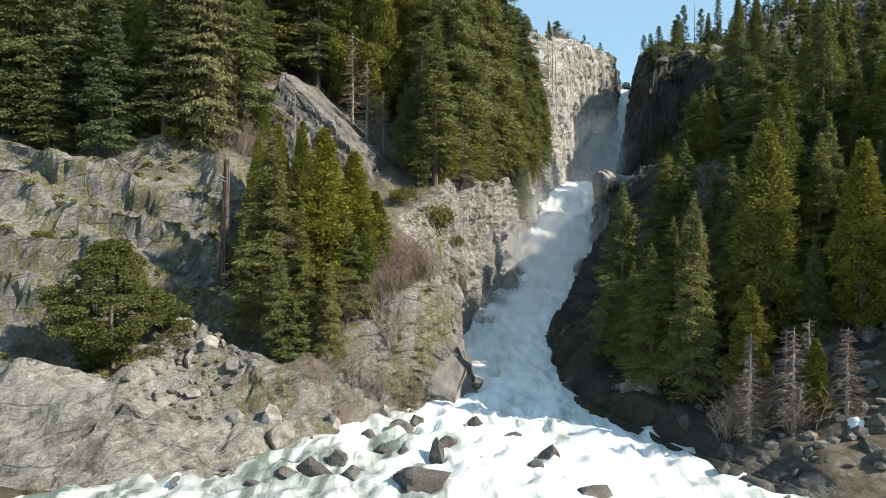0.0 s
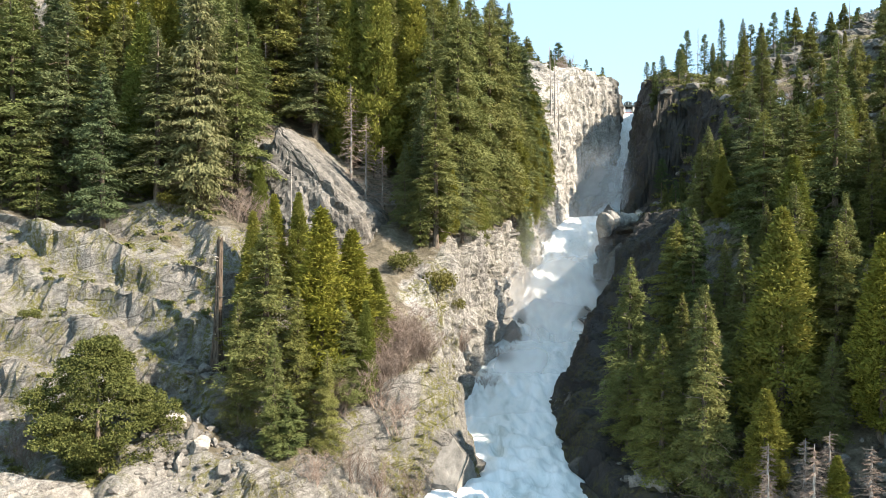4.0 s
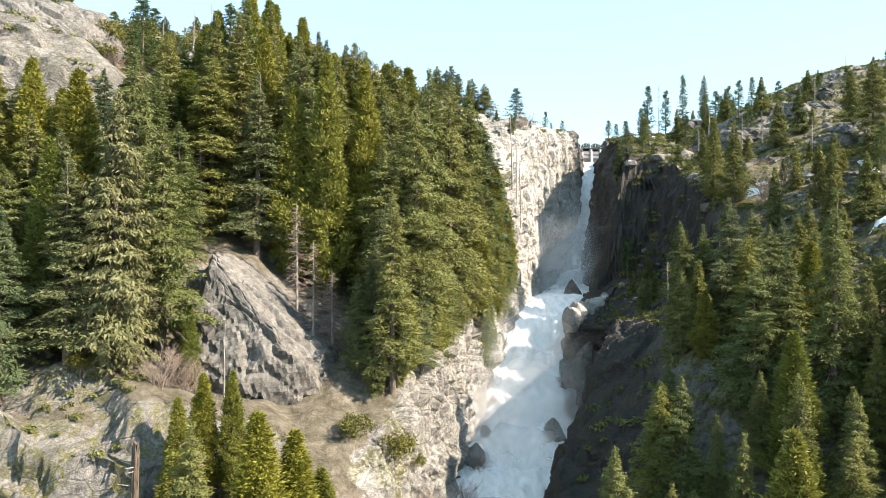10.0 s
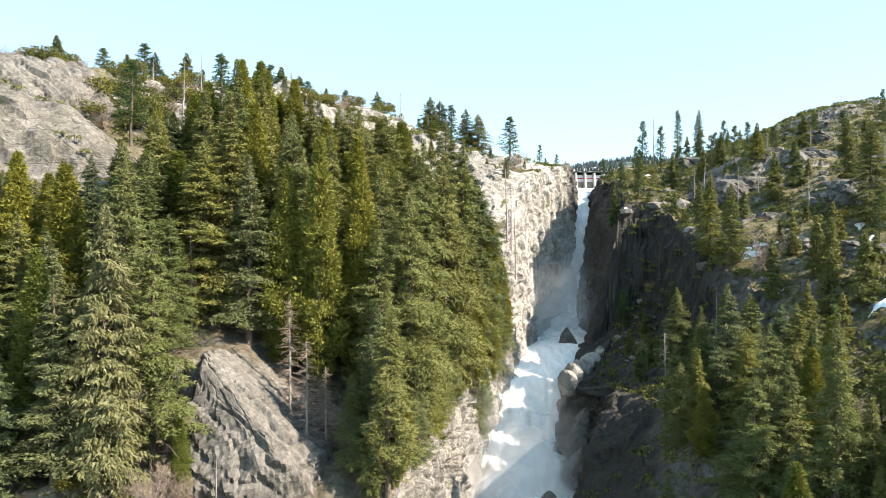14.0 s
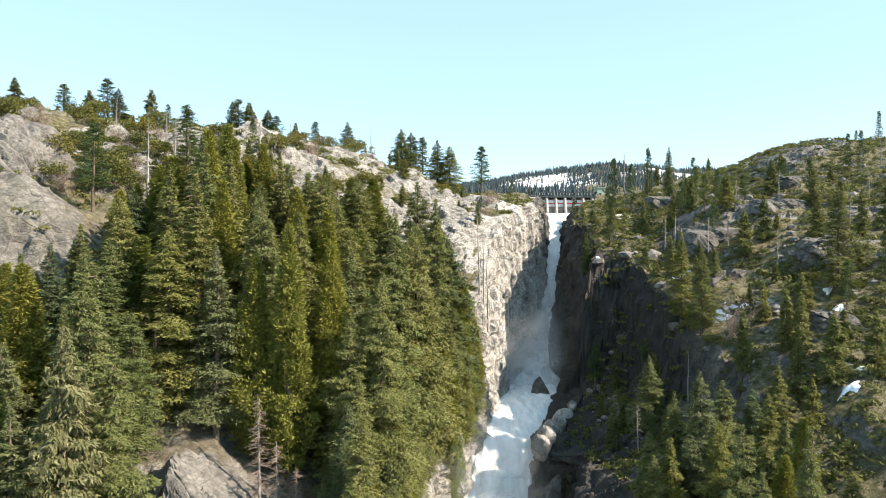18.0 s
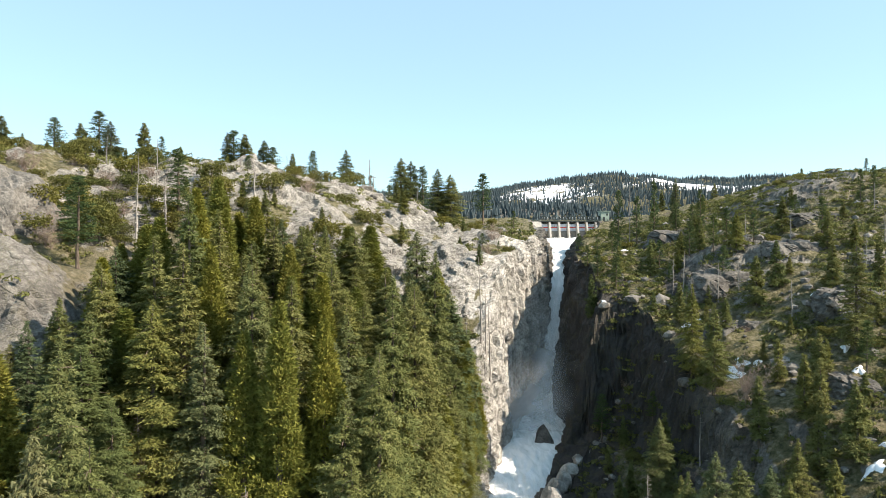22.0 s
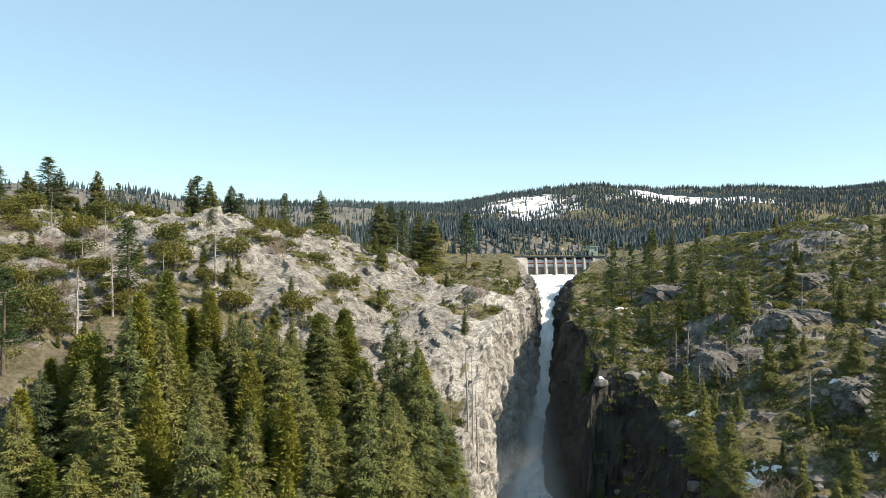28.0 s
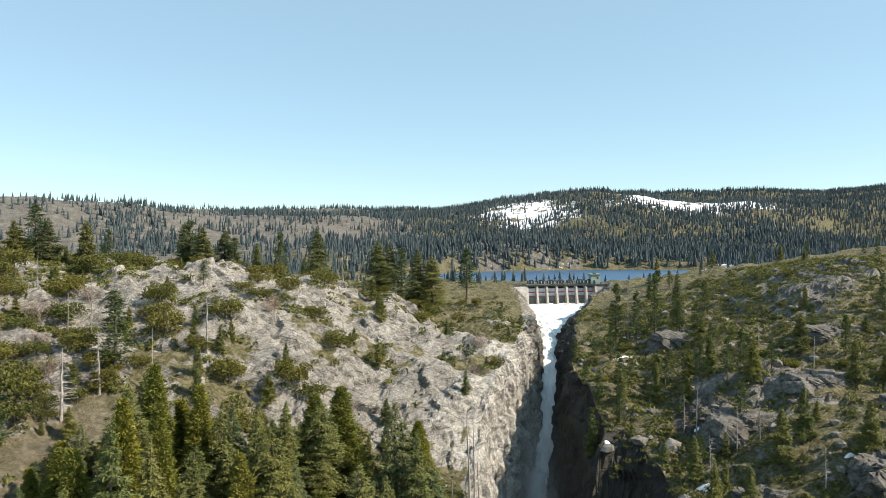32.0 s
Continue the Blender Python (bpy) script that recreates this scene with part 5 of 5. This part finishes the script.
# ---- loose stone, brush and snow as ground cover ----
def cover(name, label, category, mat, items, smooth=False):
    v, f, base = [], [], 0
    for verts, faces in items:
        v.append(verts)
        f.extend((faces + base).tolist())
        base += len(verts)
    me = mesh_of(name, np.concatenate(v), f, mat, smooth)
    return tagged(new(name, me), label, category, "", "stuff")


ico = bmesh.new()
bmesh.ops.create_icosphere(ico, subdivisions=1, radius=1)
ICO_V = np.array([v.co[:] for v in ico.verts])
ICO_F = np.array([[w.index for w in fc.verts] for fc in ico.faces])
ico.free()


def rubble(rng, n, sample, size):
    out = []
    while len(out) < n:
        x, y = sample(rng)
        s = size * rng.lognormal(0, 0.45)
        v = ICO_V * (1 + rng.uniform(-0.28, 0.28, (len(ICO_V), 1))) * np.array([s, s * rng.uniform(0.6, 1), s * rng.uniform(0.45, 0.8)])
        a = rng.uniform(0, 6.28)
        v = v @ np.array([[np.cos(a), -np.sin(a), 0], [np.sin(a), np.cos(a), 0], [0, 0, 1]])
        out.append((v + [x, y, at_ground(x, y) + 0.15 * s], ICO_F))
    return out


def brush(rng, n, sample, size):
    out = []
    while len(out) < n:
        x, y = sample(rng)
        s = size * rng.uniform(0.6, 1.4)
        k = 28
        d = rng.normal(size=(k, 3))
        d[:, 2] = np.abs(d[:, 2]) * 0.8
        d /= np.linalg.norm(d, axis=1, keepdims=True)
        c = d * [s, s, s * 0.55] * rng.uniform(0.5, 1.0, (k, 1)) + [0, 0, 0.15 * s]
        e = rng.normal(size=(k, 3))
        e /= np.linalg.norm(e, axis=1, keepdims=True)
        g = np.cross(d, e)
        ln, w = 0.42 * rng.uniform(0.6, 1.2, (k, 1)) * s ** 0.5, 0.22 * s ** 0.5
        tri = np.stack([c - e * ln, c + g * w + d * 0.1, c + e * ln, c - g * w + d * 0.1], 1).reshape(-1, 3)
        z = at_ground(x, y)
        out.append((tri + [x, y, z], np.arange(k * 4).reshape(k, 4)))
    return out


def clustered(x0, x1, y0, y1, ok, groups, spread, rng):
    """Places drawn round a set of centres, so that cover grows in patches."""
    mids = []
    while len(mids) < groups:
        x, y = rng.uniform(x0, x1), rng.uniform(y0, y1)
        if ok(x, y):
            mids.append((x, y))

    def sample(r):
        while True:
            a, b = mids[r.randint(len(mids))]
            x, y = a + r.normal() * spread, b + r.normal() * spread * 0.7
            if ok(x, y):
                return x, y
    return sample


def in_box(x0, x1, y0, y1, ok):
    def sample(rng):
        while True:
            x, y = rng.uniform(x0, x1), rng.uniform(y0, y1)
            if ok(x, y):
                return x, y
    return sample


RNG = np.random.RandomState(4)


def right_ok(x, y):
    return rim_right(x, y)


def patchy(x, y):
    return float(crags(np.array(x), np.array(y))) < 0.15 or RNG.uniform() < 0.2


cover("slope_rubble", "scattered grey granite blocks over the brushy slope", "rubble", M_STONE,
      rubble(RNG, 750, in_box(55, 200, 140, 330, right_ok), 0.8) + rubble(RNG, 260, in_box(-110, 60, 225, 350, rim_left), 0.7) + rubble(RNG, 300, in_box(-34, -8, 76, 98, rim_left), 0.35) + rubble(RNG, 320, in_box(22, 55, 62, 100, right_ok), 0.6))
cover("brush", "low olive-green manzanita brush", "brush", M_BRUSH,
      brush(RNG, 5200, in_box(50, 215, 130, 350, lambda x, y: right_ok(x, y) and patchy(x, y)), 1.5) + brush(RNG, 1700, clustered(-125, 70, 205, 330, lambda x, y: rim_left(x, y) and patchy(x, y), 150, 3.4, RNG), 1.5) + brush(RNG, 400, in_box(-150, 75, 290, 385, lambda x, y: rim_left(x, y)), 1.6)
      + brush(RNG, 120, in_box(-100, -45, 118, 200, lambda x, y: patchy(x, y)), 1.4) + brush(RNG, 110, in_box(-66, -33, 74, 122, lambda x, y: True), 0.8) + brush(RNG, 260, in_box(30, 75, 80, 150, right_ok), 1.3))


def snow_patch(x, y, rx, ry, seed):
    rng = np.random.RandomState(seed)
    rings, sides = 7, 24
    edge = 1 + 0.35 * np.sin(np.arange(sides) * 6.283 / sides * 3 + rng.uniform(0, 6)) + rng.uniform(-0.25, 0.25, sides)
    v = []
    for k in range(rings):
        t = k / (rings - 1)
        for s in range(sides):
            a = 6.283 * s / sides
            px, py = x + rx * t * edge[s] * math.cos(a), y + ry * t * edge[s] * math.sin(a)
            under = [at_ground(px + dx, py + dy) for dx, dy in ((0, 0), (0.9, 0), (-0.9, 0), (0, 0.9), (0, -0.9))]
            v.append((px, py, 0.5 * under[0] + 0.1 * sum(under) + 0.95 * (1 - t ** 2) - 0.3))
    f = [(k * sides + s, k * sides + (s + 1) % sides, (k + 1) * sides + (s + 1) % sides, (k + 1) * sides + s) for k in range(rings - 1) for s in range(sides)]
    ob = new("snow_patch", mesh_of("snow_patch", v, f, M_SNOW, True))
    tagged(ob, "small melting patch of old white snow", "snow", "snow patches")


for k, (x, y, rx, ry) in enumerate(((86.6, 189, 2.6, 1.7), (89.5, 191, 1.8, 1.3), (93, 189.5, 1.3, 0.9), (84.5, 193, 1.2, 0.9), (90, 146, 1.9, 1.3), (95, 150, 1.4, 0.9), (101, 153, 1.6, 1.0), (88, 214, 2.6, 1.5), (91.5, 216, 1.4, 1.0),
                                    (98.6, 233, 2.8, 1.2), (94, 230, 1.5, 0.8), (94, 283, 4.2, 1.1), (99, 284, 2.0, 0.8), (57.8, 128.4, 1.5, 1.2), (40, 68.4, 1.3, 1.6), (106, 172, 1.5, 1.0), (110, 182, 1.3, 0.9), (82, 168, 1.3, 0.9), (118, 205, 1.6, 1.0), (72, 238, 1.2, 0.8))):
    snow_patch(x, y, rx, ry, k)


# ---- the dam ----
def box(bm, x0, x1, y0, y1, z0, z1, bevel=0.0):
    g = bmesh.ops.create_cube(bm, size=1, matrix=Matrix.Translation(((x0 + x1) / 2, (y0 + y1) / 2, (z0 + z1) / 2)) @ Matrix.Diagonal((x1 - x0, y1 - y0, z1 - z0, 1)))
    if bevel:
        bmesh.ops.bevel(bm, geom=list({e for v in g["verts"] for e in v.link_edges}), offset=bevel, segments=1, affect="EDGES")


def slab(name, mat, parent, x0, x1, y0, y1, z0, z1, bevel=0.06, label=""):
    bm = bmesh.new()
    box(bm, x0, x1, y0, y1, z0, z1, bevel)
    return part(name, bm, mat, parent, label)


def wing_wall(root, ring, y0, y1, batter, top, label):
    bm = bmesh.new()
    lo = [bm.verts.new((a, y0 - (top - b) * batter, b)) for a, b in ring]
    hi = [bm.verts.new((a, y1, b)) for a, b in ring]
    bm.faces.new(lo)
    bm.faces.new(hi[::-1])
    for i in range(len(ring)):
        bm.faces.new((lo[i - 1], lo[i], hi[i], hi[i - 1]))
    bmesh.ops.recalc_face_normals(bm, faces=bm.faces)
    part("abutment", bm, M_CONCRETE, root, label)


def build_dam():
    root = tagged(new("spillway_dam"), "concrete spillway dam with seven gates and a dark hoist deck", "dam")
    y, x0, bay, top = 418.0, 98.0, 5.25, 121.4
    for k in range(8):
        x = x0 + bay * k
        bm = bmesh.new()
        prof = [(y - 4.2, 111), (y - 3.4, 113.4), (y - 1.2, top), (y + 5, top), (y + 5, 111)]
        lo = [bm.verts.new((x - 0.5, a, b)) for a, b in prof]
        hi = [bm.verts.new((x + 0.5, a, b)) for a, b in prof]
        bm.faces.new(lo)
        bm.faces.new(hi[::-1])
        for i in range(5):
            bm.faces.new((lo[i - 1], lo[i], hi[i], hi[i - 1]))
        bmesh.ops.recalc_face_normals(bm, faces=bm.faces)
        bmesh.ops.bevel(bm, geom=list(bm.edges), offset=0.08, segments=1, affect="EDGES")
        part("pier", bm, M_CONCRETE, root)
    for k in range(7):
        a, b = x0 + bay * k + 0.5, x0 + bay * (k + 1) - 0.5
        gate = slab("gate", M_GATE, root, a, b, y + 0.8, y + 1.2, 116.3, 120.2, 0.03, "pale painted steel gate")
        slab("stripe", M_RED, gate, a + 0.05, b - 0.05, y + 0.6, y + 0.79, 117.9, 118.5, 0.02)
        for j in range(4):
            slab("rib", M_GATE, gate, a + (b - a) * (j + 0.5) / 4 - 0.07, a + (b - a) * (j + 0.5) / 4 + 0.07, y + 0.5, y + 0.79, 118.6, 120.0, 0.02)
        slab("sill", M_DAMP, root, a, b, y - 0.4, y + 3, 111, 116.2, 0.1, "dark damp concrete sill below a gate")
        hoist = slab("hoist", M_STEEL, root, a + 0.25, b - 0.25, y - 0.3, y + 2.0, 122.6, 124.2, 0.12, "dark green hoist housing")
        slab("drum", M_STEEL, hoist, a + 1.1, b - 1.1, y + 0.2, y + 1.4, 124.2, 124.7, 0.1)
        for j in range(3):
            slab("strut", M_GATE, hoist, a + 0.5 + j * 1.55, a + 0.62 + j * 1.55, y - 0.42, y - 0.31, 122.6, 124.0, 0.0)
    deck = slab("deck", M_STEEL, root, 80, 151, y - 1.6, y + 4.2, top, top + 0.65, 0.05)
    for k in range(48):
        x = 80.4 + k * 1.5
        slab("rail_post", M_STEEL, deck, x - 0.04, x + 0.04, y - 1.55, y - 1.47, top + 0.65, top + 1.75, 0.0)
    for z in (top + 1.15, top + 1.7):
        slab("rail", M_STEEL, deck, 80, 151, y - 1.56, y - 1.48, z, z + 0.07, 0.0)
    for x in (143.5, 149):
        slab("bridge_pier", M_CONCRETE, root, x - 0.5, x + 0.5, y - 1, y + 3, 108, top)
    wing_wall(root, [(80.5, top), (97.3, top), (97.3, 111.5), (90, 113.5), (83, 117.5)], y - 2.0, y + 5, 0.35, top, "pale concrete wing wall")
    slab("end_wall", M_CONCRETE, root, x0 + 7 * bay + 0.6, 140.5, y - 1.2, y + 5, 109, top, 0.1)
    house = tagged(new("gate_house"), "small pale green hut on the dam deck", "building")
    z = top + 0.65
    slab("wall", M_HOUSE, house, 132.4, 137.2, y - 0.8, y + 3.2, z, z + 5.0, 0.05)
    roof = slab("roof", M_HOUSE, house, 131.9, 137.7, y - 1.4, y + 3.8, z + 5.0, z + 5.4, 0.05)
    slab("vent", M_STEEL, roof, 134.0, 135.4, y + 0.2, y + 1.8, z + 5.4, z + 5.9, 0.05)
    slab("door", M_STEEL, house, 133.6, 134.7, y - 0.88, y - 0.8, z, z + 2.1, 0.0)
    slab("window", M_STEEL, house, 135.4, 136.4, y - 0.86, y - 0.8, z + 2.8, z + 3.9, 0.0)


build_dam()


# ---- power poles on the rim ----
for x, y in ((5.5, 345), (-48, 330)):
    root = tagged(new("power_pole"), "wooden power pole with a crossarm on the skyline", "power pole", "power poles")
    z = at_ground(x, y)
    bm = bmesh.new()
    bmesh.ops.create_cone(bm, segments=8, radius1=0.2, radius2=0.13, depth=12, cap_ends=True, matrix=Matrix.Translation((x, y, z + 5.5)))
    part("pole", bm, M_SNAG, root)
    slab("crossarm", M_SNAG, root, x - 1.3, x + 1.3, y - 0.08, y + 0.08, z + 10.6, z + 10.8, 0.02)
    for dx in (-1.1, 0, 1.1):
        bm = bmesh.new()
        bmesh.ops.create_cone(bm, segments=6, radius1=0.07, radius2=0.05, depth=0.3, cap_ends=True, matrix=Matrix.Translation((x + dx, y, z + 10.95)))
        part("insulator", bm, M_GATE, root)


# ---- far woods ----
def far_woods():
    rng = np.random.RandomState(9)
    y = 430 + 1150 * rng.uniform(size=170000) ** 0.8
    x = -0.5 * y - 60 + rng.uniform(size=170000) * (1.38 * y + 100)
    dens = 0.5 + 0.5 * waves(x, y, 150, 12) + np.where(x > 60, 0.5, -0.14) + 0.25 * (y < 800) * (x > 60)
    cold = bump(x, y, 270, 1090, 45, 80, 1) + bump(x, y, 488, 1060, 55, 55, 1) + bump(x, y, 575, 1070, 48, 50, 1)
    keep = (rng.uniform(size=170000) < dens * (1 - 0.93 * np.minimum(1, cold * 1.6))) & (ground_z(x, y) > 120.6)
    x, y = x[keep][:44000], y[keep][:44000]
    n = len(x)
    h = rng.uniform(5, 11.5, n) * np.where(y < 600, 0.8, 1)
    w = h * rng.uniform(0.13, 0.2, n)
    z = ground_z(x, y) - 0.5
    v = np.zeros((n, 2, 6, 3))
    for t in range(2):
        a = np.arange(5)[None] * 1.2566 + rng.uniform(0, 6, (n, 1))
        rr = (w * (1 - 0.27 * t))[:, None] * rng.uniform(0.7, 1.25, (n, 5))
        v[:, t, :5, 0], v[:, t, :5, 1] = x[:, None] + rr * np.cos(a), y[:, None] + rr * np.sin(a)
        v[:, t, :5, 2] = (z + h * (0.06 + 0.36 * t))[:, None] + rng.uniform(-0.06, 0.06, (n, 5)) * h[:, None]
        v[:, t, 5] = np.stack([x, y, z + h * (0.62 + 0.38 * t)], -1)
    fan = np.array([(i, (i + 1) % 5, 5) for i in range(5)])
    cones = np.concatenate([np.arange(n) * 2 + 1, np.nonzero(y < 850)[0] * 2])
    v[y >= 850, 1, :5, 2] -= 0.25 * h[y >= 850, None]
    f = (cones[:, None, None] * 6 + fan[None]).reshape(-1, 3)
    # M_FAR carries the distance haze as a bluish tint
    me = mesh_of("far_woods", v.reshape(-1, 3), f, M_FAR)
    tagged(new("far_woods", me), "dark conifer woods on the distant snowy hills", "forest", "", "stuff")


far_woods()


# ---- spray hanging in the gorge ----
def mist_material():
    n = Nodes("spray")
    n.done((0.92, 0.94, 0.96), 1.0, 0, 0.0)
    tr = n.add("ShaderNodeBsdfTransparent")
    tl = n.add("ShaderNodeBsdfTranslucent")
    tl.inputs["Color"].default_value = (0.9, 0.92, 0.95, 1)
    both = n.add("ShaderNodeMixShader")
    both.inputs[0].default_value = 0.5
    n.link(n.bsdf.outputs[0], both.inputs[1])
    n.link(tl.outputs[0], both.inputs[2])
    a = n.math("MULTIPLY", n.attr("thick"), n.ramp(n.noise(0.11, 4, 0.5, None, 0.6), (0.30, 0.25), (0.68, 1.0)))
    ms = n.add("ShaderNodeMixShader")
    n.link(a, ms.inputs[0])
    n.link(tr.outputs[0], ms.inputs[1])
    n.link(both.outputs[0], ms.inputs[2])
    n.link(ms.outputs[0], n.out.inputs["Surface"])
    return n.m


M_MIST = mist_material()


def spray_veil(y, x0, x1, z0, z1, most):
    """A thin drifting sheet of spray, densest near its foot and fading to nothing at its rim."""
    u, v = np.meshgrid(np.linspace(0, 1, 28), np.linspace(0, 1, 20))
    x = x0 + (x1 - x0) * u
    yy = y + 2.2 * np.sin(3 * u + y) + 1.5 * np.sin(4 * v + 2 * u)
    z = z0 + (z1 - z0) * v
    me = mesh_of("spray_veil", np.stack([x, yy, z], -1).reshape(-1, 3), grid_faces(20, 28), M_MIST, True)
    set_attr(me, "thick", 1.0 * most * np.sin(np.pi * u) ** 1.3 * np.sin(np.pi * np.clip(v * 0.8 + 0.2, 0, 1)) ** 1.3 * (v < 0.99))
    ob = tagged(new("spray_veil", me), "thin white veil of spray drifting above the falls", "spray", "spray of the falls", "stuff")
    ob.visible_shadow = False


for y, x0, x1, z0, z1, most in ((290, 52, 80, 52, 94, 0.36), (277, 47, 77, 49, 88, 0.48), (262, 42, 74, 48, 80, 0.45), (247, 37, 70, 46, 68, 0.4),
                                (198, 20, 46, 28, 56, 0.42), (187, 14, 46, 21, 50, 0.6), (175, 9, 46, 19, 44, 0.7), (160, 6, 40, 16, 36, 0.6), (142, 2, 30, 12, 26, 0.45), (124, 0, 24, 9, 18, 0.3), (238, 34, 66, 52, 76, 0.4)):
    spray_veil(y, x0, x1, z0, z1, most)
